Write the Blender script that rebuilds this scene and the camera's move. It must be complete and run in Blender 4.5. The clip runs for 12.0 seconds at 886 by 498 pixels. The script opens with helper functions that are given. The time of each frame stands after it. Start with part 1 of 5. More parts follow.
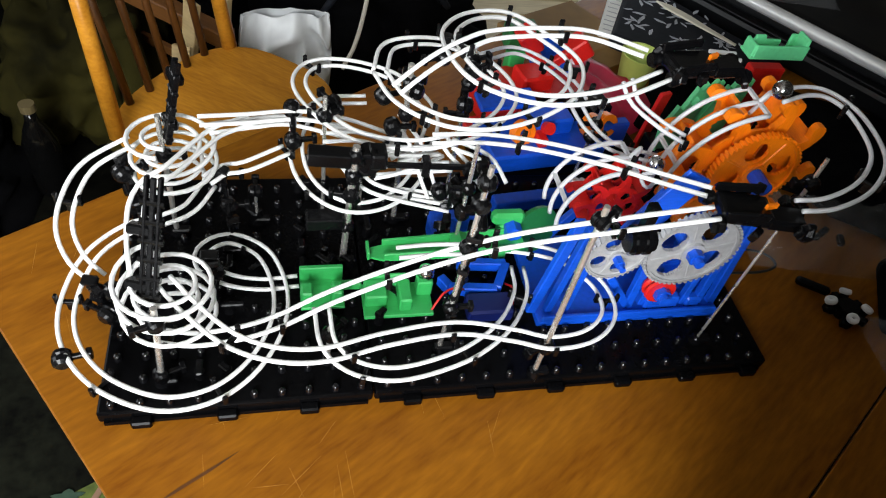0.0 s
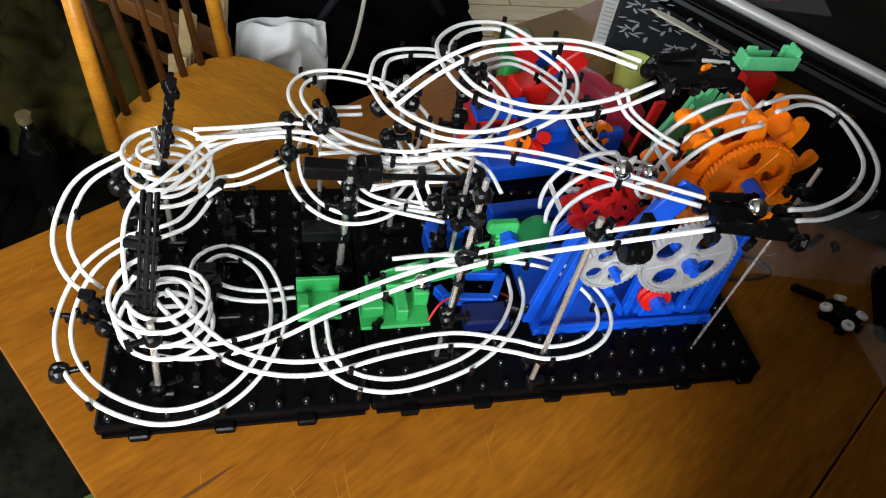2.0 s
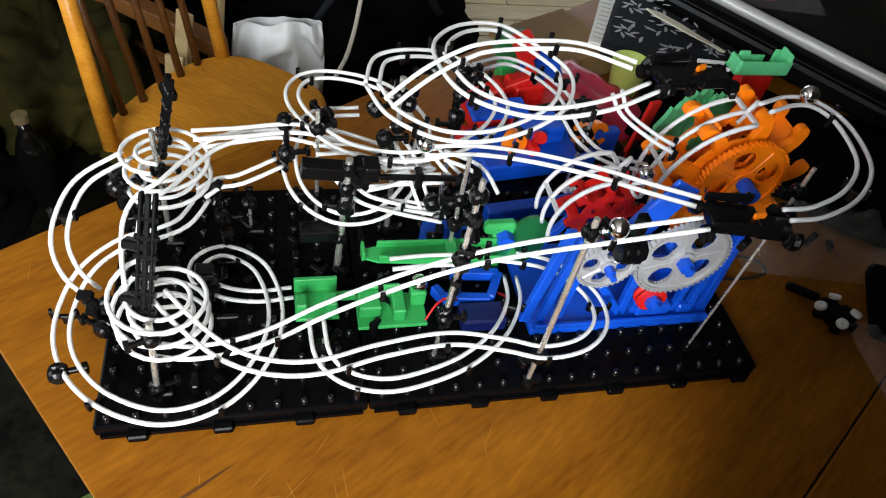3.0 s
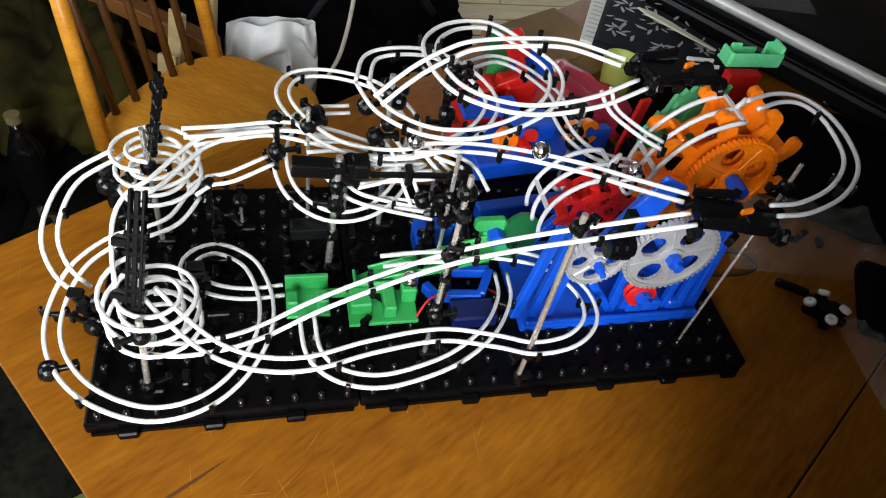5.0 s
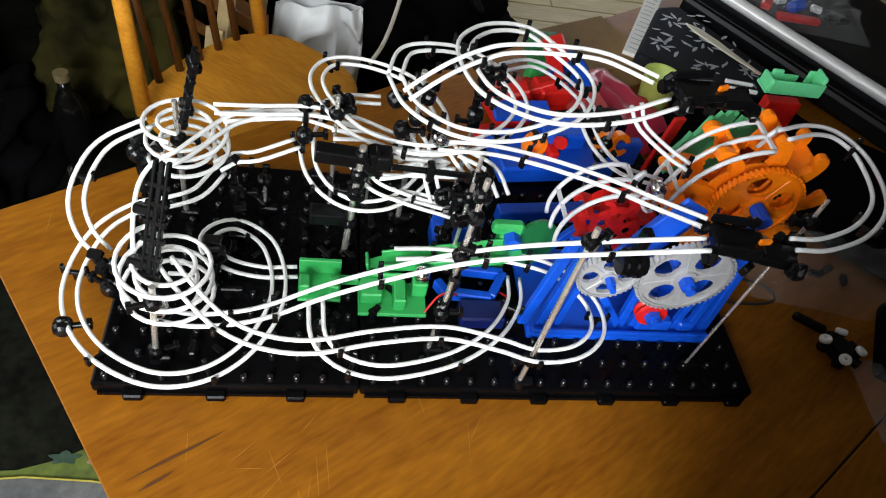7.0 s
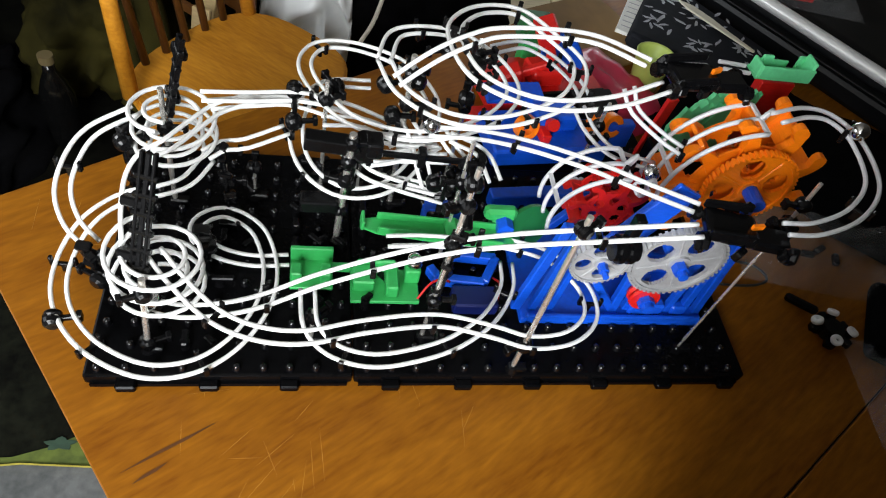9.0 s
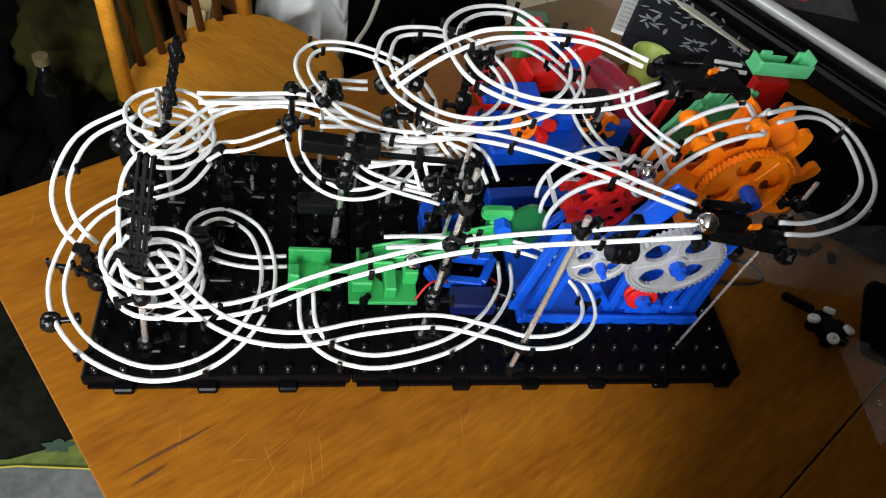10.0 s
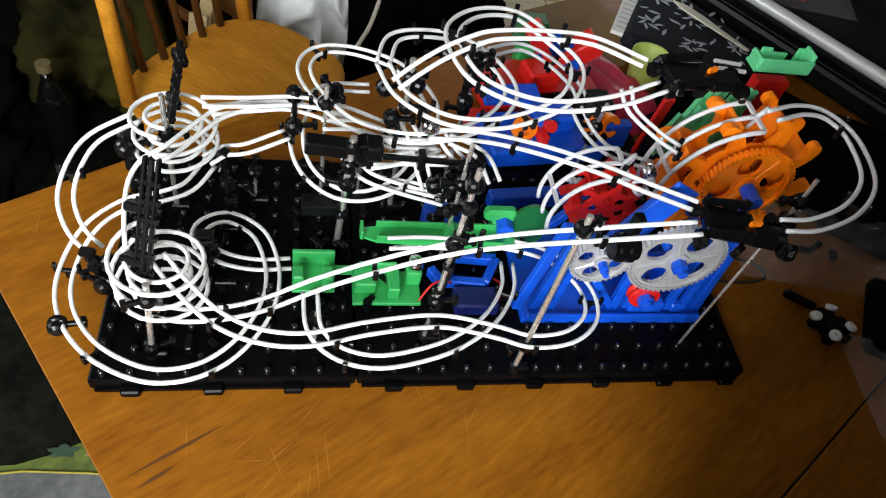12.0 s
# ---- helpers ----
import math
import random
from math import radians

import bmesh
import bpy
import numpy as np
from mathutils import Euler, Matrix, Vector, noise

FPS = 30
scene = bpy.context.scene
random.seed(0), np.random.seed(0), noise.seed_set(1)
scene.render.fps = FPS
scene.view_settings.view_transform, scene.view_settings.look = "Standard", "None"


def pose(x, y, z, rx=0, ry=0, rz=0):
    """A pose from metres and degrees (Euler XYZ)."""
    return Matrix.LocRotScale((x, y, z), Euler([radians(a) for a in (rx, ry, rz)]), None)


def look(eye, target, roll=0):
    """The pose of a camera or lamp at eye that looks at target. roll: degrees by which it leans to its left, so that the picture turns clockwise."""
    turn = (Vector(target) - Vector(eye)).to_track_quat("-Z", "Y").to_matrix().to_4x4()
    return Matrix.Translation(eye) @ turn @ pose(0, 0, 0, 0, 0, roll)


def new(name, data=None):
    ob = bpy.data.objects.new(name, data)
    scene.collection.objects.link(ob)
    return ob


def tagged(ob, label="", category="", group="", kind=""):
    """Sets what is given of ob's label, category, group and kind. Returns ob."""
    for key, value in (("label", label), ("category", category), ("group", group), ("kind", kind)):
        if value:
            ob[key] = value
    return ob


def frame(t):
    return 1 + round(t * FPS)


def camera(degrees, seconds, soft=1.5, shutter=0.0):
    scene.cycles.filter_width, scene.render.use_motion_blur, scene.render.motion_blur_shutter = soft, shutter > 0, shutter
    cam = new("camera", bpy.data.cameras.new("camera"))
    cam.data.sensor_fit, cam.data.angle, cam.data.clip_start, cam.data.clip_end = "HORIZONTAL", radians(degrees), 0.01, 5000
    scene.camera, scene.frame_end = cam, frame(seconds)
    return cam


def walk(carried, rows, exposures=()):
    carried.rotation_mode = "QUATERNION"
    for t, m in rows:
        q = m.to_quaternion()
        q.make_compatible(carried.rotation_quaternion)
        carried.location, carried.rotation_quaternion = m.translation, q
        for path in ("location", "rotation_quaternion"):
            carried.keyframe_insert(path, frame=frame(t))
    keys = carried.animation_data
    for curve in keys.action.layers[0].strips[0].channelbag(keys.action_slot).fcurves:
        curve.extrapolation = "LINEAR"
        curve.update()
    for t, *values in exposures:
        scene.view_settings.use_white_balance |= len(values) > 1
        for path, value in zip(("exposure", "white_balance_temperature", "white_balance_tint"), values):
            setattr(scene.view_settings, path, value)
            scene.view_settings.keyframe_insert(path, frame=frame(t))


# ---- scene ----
cam = camera(65.1, 12.0, soft=1.1)
PATH = [
    (0, (0.204, -0.397, 0.735), (0.64, 0.882, -0.739), 12.0),
    (0.5, (0.206, -0.393, 0.74), (0.656, 0.892, -0.724), 11.8),
    (1, (0.206, -0.392, 0.742), (0.64, 0.893, -0.728), 11.6),
    (1.5, (0.204, -0.392, 0.743), (0.642, 0.889, -0.729), 11.8),
    (2, (0.206, -0.394, 0.743), (0.648, 0.894, -0.722), 11.7),
    (2.5, (0.205, -0.395, 0.745), (0.653, 0.888, -0.722), 11.8),
    (4.5, (0.209, -0.399, 0.75), (0.662, 0.886, -0.714), 11.9),
    (5, (0.211, -0.402, 0.748), (0.672, 0.88, -0.716), 12.0),
    (5.5, (0.211, -0.4, 0.746), (0.666, 0.873, -0.728), 11.8),
    (6, (0.212, -0.399, 0.746), (0.659, 0.884, -0.722), 11.6),
    (6.5, (0.213, -0.401, 0.747), (0.508, 0.908, -0.735), 8.7),
    (7, (0.229, -0.404, 0.758), (0.606, 0.877, -0.731), 15.4),
    (9, (0.231, -0.391, 0.763), (0.629, 0.835, -0.766), 16.0),
    (9.5, (0.229, -0.388, 0.764), (0.631, 0.834, -0.767), 16.2),
    (10, (0.229, -0.39, 0.765), (0.637, 0.833, -0.764), 16.1),
    (10.5, (0.23, -0.393, 0.767), (0.645, 0.83, -0.76), 16.1),
    (11, (0.227, -0.395, 0.765), (0.634, 0.83, -0.763), 15.6),
    (11.5, (0.225, -0.397, 0.766), (0.635, 0.83, -0.76), 15.4),
    (12, (0.226, -0.396, 0.766), (0.63, 0.836, -0.757), 15.3),
]
walk(cam, [(t, look(eye, target, roll)) for t, eye, target, roll in PATH])
# ---- world, window light, exposure ----
world = bpy.data.worlds.new("world")
scene.world = world
world.use_nodes = True
sky = world.node_tree.nodes.new("ShaderNodeTexSky")
sky.sky_type, sky.sun_disc, sky.sun_elevation, sky.sun_rotation = "NISHITA", False, radians(35), radians(200)
world.node_tree.links.new(sky.outputs[0], world.node_tree.nodes["Background"].inputs[0])
world.node_tree.nodes["Background"].inputs[1].default_value = 0.1


def window_lamp(name, at, turn, wide, high, watts, tint):
    data = bpy.data.lights.new(name, "AREA")
    data.shape, data.size, data.size_y, data.energy, data.color = "RECTANGLE", wide, high, watts, tint
    ob = new(name, data)
    ob.matrix_world = pose(*at, *turn)
    return ob


# The back lamp is an added fill for the far floor; no source known there.
window_lamp("added_fill_back", (1.75, 3.36, 0.62), (-90, 0, 0), 1.3, 1.2, 14, (0.93, 0.97, 1.0))
window_lamp("window_light_side", (-1.32, 0.55, 0.52), (90, 0, -90), 1.5, 0.8, 14, (0.94, 0.98, 1.0))
window_lamp("window_light_front", (-0.40, -1.66, 1.05), (90, 0, 0), 1.0, 1.1, 116, (0.94, 0.98, 1.0))


# ---- materials ----
def material(name, color, rough=0.5, metal=0.0, vary=0.12, scale=60.0, bump=0.0, spec=0.5, second=None, stretch=(1, 1, 1), mix_range=(0.35, 0.65), coat=0.0, alpha=1.0, transmission=0.0, sheen=0.0):
    """A plastic, metal, wood or cloth surface with variation at two scales and fine relief."""
    m = bpy.data.materials.new(name)
    m.use_nodes = True
    nt = m.node_tree
    b = nt.nodes["Principled BSDF"]
    co = nt.nodes.new("ShaderNodeTexCoord")
    mp = nt.nodes.new("ShaderNodeMapping")
    mp.inputs["Scale"].default_value = stretch
    nt.links.new(co.outputs["Object"], mp.inputs[0])
    n1, n2 = nt.nodes.new("ShaderNodeTexNoise"), nt.nodes.new("ShaderNodeTexNoise")
    n1.inputs["Scale"].default_value, n2.inputs["Scale"].default_value = scale, scale * 0.13
    n1.inputs["Detail"].default_value, n2.inputs["Detail"].default_value = 6, 3
    for n in (n1, n2):
        nt.links.new(mp.outputs[0], n.inputs["Vector"])
    add = nt.nodes.new("ShaderNodeMath")
    add.operation = "MULTIPLY_ADD"
    add.inputs[1].default_value = 0.5
    half = nt.nodes.new("ShaderNodeMath")
    half.operation = "MULTIPLY"
    half.inputs[1].default_value = 0.5
    nt.links.new(n2.outputs[0], half.inputs[0])
    nt.links.new(n1.outputs[0], add.inputs[0])
    nt.links.new(half.outputs[0], add.inputs[2])
    ramp = nt.nodes.new("ShaderNodeValToRGB")
    lo, hi = ramp.color_ramp.elements
    lo.position, hi.position = mix_range
    dark = second or tuple(c * (1 - vary) for c in color)
    lo.color, hi.color = (*dark, 1), (*color, 1)
    nt.links.new(add.outputs[0], ramp.inputs[0])
    nt.links.new(ramp.outputs[0], b.inputs["Base Color"])
    rr = nt.nodes.new("ShaderNodeMapRange")
    rr.inputs["To Min"].default_value, rr.inputs["To Max"].default_value = max(0.02, rough - 0.08), min(1, rough + 0.1)
    nt.links.new(n2.outputs[0], rr.inputs[0])
    nt.links.new(rr.outputs[0], b.inputs["Roughness"])
    b.inputs["Metallic"].default_value = metal
    b.inputs["Specular IOR Level"].default_value = spec
    b.inputs["Coat Weight"].default_value = coat
    b.inputs["Alpha"].default_value = alpha
    b.inputs["Transmission Weight"].default_value = transmission
    if bump:
        bp = nt.nodes.new("ShaderNodeBump")
        bp.inputs["Strength"].default_value, bp.inputs["Distance"].default_value = bump, 0.002
        nt.links.new(n1.outputs[0], bp.inputs["Height"])
        nt.links.new(bp.outputs[0], b.inputs["Normal"])
    return m


RAIL = material("white_rail_tube", (0.80, 0.80, 0.79), 0.35, vary=0.10, scale=90)
# Greyer RAIL: weaker light put into the colour on right-hand tracks; also grey guides.
RAIL_GREY_SHADED = material("grey_and_shaded_rail_tube", (0.64, 0.64, 0.66), 0.36, vary=0.1, scale=90)
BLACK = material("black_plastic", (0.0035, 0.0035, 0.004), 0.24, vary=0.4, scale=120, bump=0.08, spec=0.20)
BASE = material("black_base_plastic", (0.0028, 0.0028, 0.0032), 0.22, vary=0.4, scale=150, bump=0.06, spec=0.06)
STUDS = material("glossy_black_stud", (0.004, 0.004, 0.005), 0.09, vary=0.3, scale=150, spec=0.55)
STEEL = material("steel_rod", (0.92, 0.89, 0.83), 0.26, 0.85, vary=0.25, scale=200)
BALL = material("steel_ball", (0.75, 0.75, 0.76), 0.1, 1.0, vary=0.05)
BLUE = material("blue_printed_plastic", (0.005, 0.088, 0.66), 0.34, vary=0.28, scale=140, bump=0.15, stretch=(1, 1, 6))
RED = material("red_printed_plastic", (0.68, 0.014, 0.010), 0.36, vary=0.2, scale=140, bump=0.15, stretch=(1, 1, 6))
ORANGE = material("orange_printed_plastic", (1.0, 0.225, 0.004), 0.36, vary=0.16, scale=140, bump=0.15, stretch=(6, 1, 1))
GREEN = material("green_printed_plastic", (0.035, 0.40, 0.095), 0.4, vary=0.18, scale=140, bump=0.15, stretch=(1, 6, 1))
MINT = material("mint_printed_plastic", (0.14, 0.68, 0.30), 0.42, vary=0.15, scale=140, bump=0.15)
DARK_GREEN = material("dark_green_plastic", (0.012, 0.14, 0.035), 0.4, vary=0.2, scale=140)
SILVER = material("silver_printed_plastic", (0.46, 0.46, 0.47), 0.30, 0.25, vary=0.22, scale=140, bump=0.15, stretch=(1, 6, 1))
LIME = material("lime_plastic", (0.50, 0.62, 0.14), 0.45, vary=0.12)
PINK = material("crimson_film", (0.62, 0.03, 0.085), 0.30, vary=0.3, scale=30, bump=0.3)
WIRE_RED = material("red_wire", (0.55, 0.01, 0.01), 0.4)
TABLE = material("honey_table_veneer", (0.292, 0.110, 0.0060), 0.36, second=(0.132, 0.038, 0.0024), scale=60, stretch=(0.45, 2.4, 1), bump=0.05, spec=0.18, mix_range=(0.30, 0.70))
SEAM = material("dark_table_gap", (0.03, 0.014, 0.006), 0.8)
STREAK = material("dark_veneer_streak", (0.10, 0.035, 0.008), 0.35, vary=0.4, scale=60)
CHAIR = material("varnished_chair_wood", (0.56, 0.245, 0.022), 0.36, second=(0.36, 0.135, 0.010), scale=50, stretch=(3.0, 0.5, 3.0), bump=0.08, spec=0.25)
SPINDLE = material("dark_spindle_wood", (0.095, 0.034, 0.006), 0.4, second=(0.04, 0.014, 0.003), scale=30, stretch=(6, 6, 1))
PALEWOOD = material("pale_raw_wood", (0.55, 0.40, 0.19), 0.6, vary=0.25, scale=30, stretch=(1, 1, 6))
SHELFWOOD = material("brown_shelf_wood", (0.16, 0.06, 0.012), 0.5, vary=0.35, scale=24, stretch=(1, 7, 7))
FLOOR = material("worn_plank_wood", (0.80, 0.68, 0.42), 0.55, second=(0.56, 0.45, 0.25), scale=16, stretch=(0.6, 6, 1), bump=0.12)
WALL = material("painted_plaster", (0.13, 0.11, 0.09), 0.8, vary=0.1, scale=12, bump=0.1)
CEIL = material("white_plaster", (0.30, 0.285, 0.26), 0.85, vary=0.06, scale=12, bump=0.1)
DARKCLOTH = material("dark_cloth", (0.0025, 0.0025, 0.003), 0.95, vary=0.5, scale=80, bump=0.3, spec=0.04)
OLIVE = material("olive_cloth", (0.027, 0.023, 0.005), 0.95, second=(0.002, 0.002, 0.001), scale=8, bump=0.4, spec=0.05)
PLASTICBAG = material("white_carrier_bag", (0.76, 0.78, 0.79), 0.40, vary=0.25, scale=11, bump=0.6)
CLEARBAG = material("clear_film", (0.80, 0.81, 0.84), 0.10, vary=0.2, scale=14, bump=0.8, alpha=0.09, spec=1.0)
BOTTLE = material("dark_bottle", (0.003, 0.003, 0.003), 0.12, vary=0.3, spec=0.2)
CAP = material("tan_cap", (0.10, 0.075, 0.032), 0.5)
CARD = material("brown_cardboard", (0.24, 0.135, 0.040), 0.75, vary=0.25, scale=30, bump=0.15)
LEATHER = material("black_glossy_leather", (0.005, 0.0055, 0.0065), 0.3, vary=0.4, scale=40, bump=0.12, spec=0.3)
CHROME = material("satin_aluminium_tube", (0.88, 0.89, 0.90), 0.34, 0.35, vary=0.08)
FABRIC = material("black_fabric", (0.012, 0.014, 0.020), 0.8, vary=0.4, scale=60, bump=0.2, spec=0.2)
MOTIF = material("grey_leaf_print", (0.50, 0.52, 0.58), 0.7, vary=0.35, scale=60)
PAPER = material("white_printed_paper", (0.82, 0.82, 0.78), 0.7, vary=0.08, scale=40)
INK = material("grey_ink", (0.42, 0.42, 0.43), 0.7)
CREAM = material("cream_spatula", (0.72, 0.68, 0.55), 0.4, vary=0.12)
CABLE = material("cream_cable", (0.62, 0.58, 0.50), 0.5)
BLACKCABLE = material("black_cable", (0.012, 0.012, 0.012), 0.5)
MAT_GRASS = material("play_mat_green", (0.13, 0.17, 0.025), 0.95, second=(0.045, 0.065, 0.012), scale=38, bump=0.5)
MAT_ROAD = material("play_mat_grey", (0.13, 0.135, 0.135), 0.95, second=(0.06, 0.065, 0.065), scale=60, bump=0.5)
MAT_LINE = material("play_mat_yellow", (0.50, 0.42, 0.06), 0.95, vary=0.25, scale=70)
MAT_FIELD = material("play_mat_near_black", (0.010, 0.011, 0.007), 0.95, second=(0.002, 0.002, 0.0016), scale=50, bump=0.6, spec=0.06)
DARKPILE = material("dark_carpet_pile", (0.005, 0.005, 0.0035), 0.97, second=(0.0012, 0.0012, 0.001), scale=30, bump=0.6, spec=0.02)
MAT_DARK = material("play_mat_dark_bush", (0.035, 0.075, 0.045), 0.95, vary=0.5, scale=60, bump=0.5)
MAT_BROWN = material("play_mat_brown", (0.28, 0.16, 0.10), 0.95, vary=0.3, scale=60)
WHITECAP = material("white_plastic_cap", (0.78, 0.80, 0.82), 0.35, vary=0.05)


# ---- modelling helpers ----
def thing(name, label, category, group="", kind="", at=None):
    ob = tagged(new(name), label, category, group, kind)
    ob.matrix_world = at or Matrix()
    return ob


def part(name, bm, mat, parent, label="", smooth=False, at=None):
    me = bpy.data.meshes.new(name)
    bm.to_mesh(me)
    bm.free()
    me.materials.append(mat)
    if smooth:
        for p in me.polygons:
            p.use_smooth = True
    ob = new(name, me)
    ob.parent = parent
    if at is not None:
        ob.matrix_basis = at
    if label:
        ob["label"] = label
    return ob


def share(name, ob, parent, at):
    """Another object on ob's mesh."""
    o = new(name, ob.data)
    o.parent = parent
    o.matrix_basis = at
    return o


def B():
    return bmesh.new()


def box(bm, size, m=Matrix(), bevel=0.0, seg=1):
    geo = bmesh.ops.create_cube(bm, size=1, matrix=m @ Matrix.Diagonal((*size, 1)))
    if bevel:
        edges = list({e for v in geo["verts"] for e in v.link_edges})
        bmesh.ops.bevel(bm, geom=edges, offset=bevel, segments=seg, affect="EDGES", profile=0.5)
    return bm


def cyl(bm, r, h, m=Matrix(), n=16, r2=None):
    bmesh.ops.create_cone(bm, cap_ends=True, segments=n, radius1=r, radius2=r if r2 is None else r2, depth=h, matrix=m)
    return bm


def ball(bm, r, m=Matrix(), u=16, v=10):
    bmesh.ops.create_uvsphere(bm, u_segments=u, v_segments=v, radius=r, matrix=m)
    return bm


def between(a, b):
    """The pose whose z axis runs from a to b, at their middle, and the distance."""
    a, b = Vector(a), Vector(b)
    d = b - a
    return Matrix.Translation((a + b) / 2) @ d.to_track_quat("Z", "Y").to_matrix().to_4x4(), d.length


def stick(bm, a, b, r, n=12, r2=None):
    m, length = between(a, b)
    return cyl(bm, r, length, m, n, r2)


def bar(bm, a, b, w, t, bevel=0.0):
    m, length = between(a, b)
    return box(bm, (w, t, length), m, bevel)


def outline(bm, points, thick, m=Matrix()):
    """A flat plate from a 2D outline, thick along local z."""
    vs = [bm.verts.new(m @ Vector((x, y, -thick / 2))) for x, y in points]
    f = bm.faces.new(vs)
    up = bmesh.ops.extrude_face_region(bm, geom=[f])
    bmesh.ops.translate(bm, vec=m.to_3x3() @ Vector((0, 0, thick)), verts=[v for v in up["geom"] if isinstance(v, bmesh.types.BMVert)])
    bmesh.ops.recalc_face_normals(bm, faces=bm.faces)
    return bm


def lathe(bm, profile, m=Matrix(), n=24):
    rings = []
    for r, z in profile:
        rings.append([bm.verts.new(m @ Vector((r * math.cos(2 * math.pi * i / n), r * math.sin(2 * math.pi * i / n), z))) for i in range(n)])
    for a, b in zip(rings, rings[1:]):
        for i in range(n):
            bm.faces.new((a[i], a[(i + 1) % n], b[(i + 1) % n], b[i]))
    return bm


def spline(points, step=0.008):
    """A smooth line through the points."""
    p = [Vector(q) for q in points]
    p = [2 * p[0] - p[1]] + p + [2 * p[-1] - p[-2]]
    out = []
    for a, b, c, d in zip(p, p[1:], p[2:], p[3:]):
        n = max(2, int((c - b).length / step))
        for i in range(n):
            t = i / n
            out.append(0.5 * (2 * b + (c - a) * t + (2 * a - 5 * b + 4 * c - d) * t * t + (3 * b - a - 3 * c + d) * t ** 3))
    return out + [p[-2]]


def tube(bm, line, r, n=8):
    """A round tube along a line, with closed ends."""
    ring, up = [], Vector((0, 0, 1))
    for i, c in enumerate(line):
        t = (line[min(i + 1, len(line) - 1)] - line[max(i - 1, 0)]).normalized()
        if i == 0:
            side = t.cross(up if abs(t.z) < 0.9 else Vector((1, 0, 0))).normalized()
        else:
            side = (side - t * side.dot(t)).normalized()
        o = t.cross(side)
        ring.append([bm.verts.new(c + r * (math.cos(2 * math.pi * k / n) * side + math.sin(2 * math.pi * k / n) * o)) for k in range(n)])
    for a, b in zip(ring, ring[1:]):
        for k in range(n):
            bm.faces.new((a[k], a[(k + 1) % n], b[(k + 1) % n], b[k]))
    bm.faces.new(ring[0][::-1])
    bm.faces.new(ring[-1])
    bmesh.ops.recalc_face_normals(bm, faces=bm.faces)
    return bm


def cells(bm, n, radii, keep, thick, y=0.0):
    """A wheel in the xz plane from polar cells, thick along y; keep(r, angle) leaves holes."""
    grid = [[bm.verts.new((r * math.cos(2 * math.pi * i / n), y - thick / 2, r * math.sin(2 * math.pi * i / n))) for i in range(n)] for r in radii]
    faces = []
    for j in range(len(radii) - 1):
        for i in range(n):
            if keep((radii[j] + radii[j + 1]) / 2, 2 * math.pi * (i + 0.5) / n):
                faces.append(bm.faces.new((grid[j][i], grid[j][(i + 1) % n], grid[j + 1][(i + 1) % n], grid[j + 1][i])))
    up = bmesh.ops.extrude_face_region(bm, geom=faces)
    bmesh.ops.translate(bm, vec=(0, thick, 0), verts=[v for v in up["geom"] if isinstance(v, bmesh.types.BMVert)])
    bmesh.ops.delete(bm, geom=[v for v in bm.verts if not v.link_faces], context="VERTS")
    bmesh.ops.recalc_face_normals(bm, faces=bm.faces)
    return bm


# ---- room ----
def slab(name, size, at, mat, label, category):
    bm = box(B(), size)
    ob = part(name, bm, mat, None)
    ob.matrix_world = pose(*at)
    return tagged(ob, label, category, kind="structure")


FZ = -0.75
slab("floor", (5.24, 5.18, 0.04), (1.225, 0.85, FZ - 0.038), SEAM, "dark gaps under the worn floor planks", "floor")
slab("ceiling", (5.36, 5.30, 0.1), (1.22, 0.85, 1.75), CEIL, "white plaster ceiling of the room", "ceiling")
slab("wall_east", (0.12, 5.06, 2.45), (3.86, 0.85, 0.475), WALL, "plain painted plaster wall", "wall")
# Added out of view: blocks the front light from the table's right side.
slab("shade_blocker_wall", (0.10, 1.345, 2.45), (0.54, -1.0075, 0.475), WALL, "unseen plain wall added to shade the table's right side", "wall")


def holed_wall(name, along, at, lo, hi, z0, z1, length):
    """A wall with one window opening, in four butted blocks of one mesh."""
    bm = B()
    a, b = length
    for s0, s1, h0, h1 in ((a, lo, FZ, 1.7), (hi, b, FZ, 1.7), (lo, hi, FZ, z0), (lo, hi, z1, 1.7)):
        c, h = (s0 + s1) / 2, (h0 + h1) / 2
        size = (s1 - s0, 0.12, h1 - h0) if along == "x" else (0.12, s1 - s0, h1 - h0)
        box(bm, size, pose(c, 0, h) if along == "x" else pose(0, c, h))
    ob = part(name, bm, WALL, None)
    ob.matrix_world = pose(*at)
    return tagged(ob, "painted plaster wall with a window opening", "wall", kind="structure")


holed_wall("wall_south", "x", (0.8, -1.74, 0), -1.7, -0.7, 0.50, 1.60, (-2.26, 3.12))
# The north opening is invented to fit the added back fill.
holed_wall("wall_north", "x", (0.8, 3.44, 0), 0.3, 1.6, 0.02, 1.22, (-2.26, 3.12))
holed_wall("wall_west", "y", (-1.40, 0.4, 0), -0.6, 0.9, 0.12, 0.92, (-2.08, 2.98))
floor_ob = bpy.data.objects["floor"]
plank_mesh = part("plank", box(B(), (1.276, 0.122, 0.018), Matrix(), 0.002), FLOOR, floor_ob)
half_mesh = part("plank", box(B(), (0.634, 0.122, 0.018), Matrix(), 0.002), FLOOR, floor_ob)
X0, Y0 = -1.335 - 1.225, -1.675 - 0.85
fresh = {id(plank_mesh): plank_mesh, id(half_mesh): half_mesh}
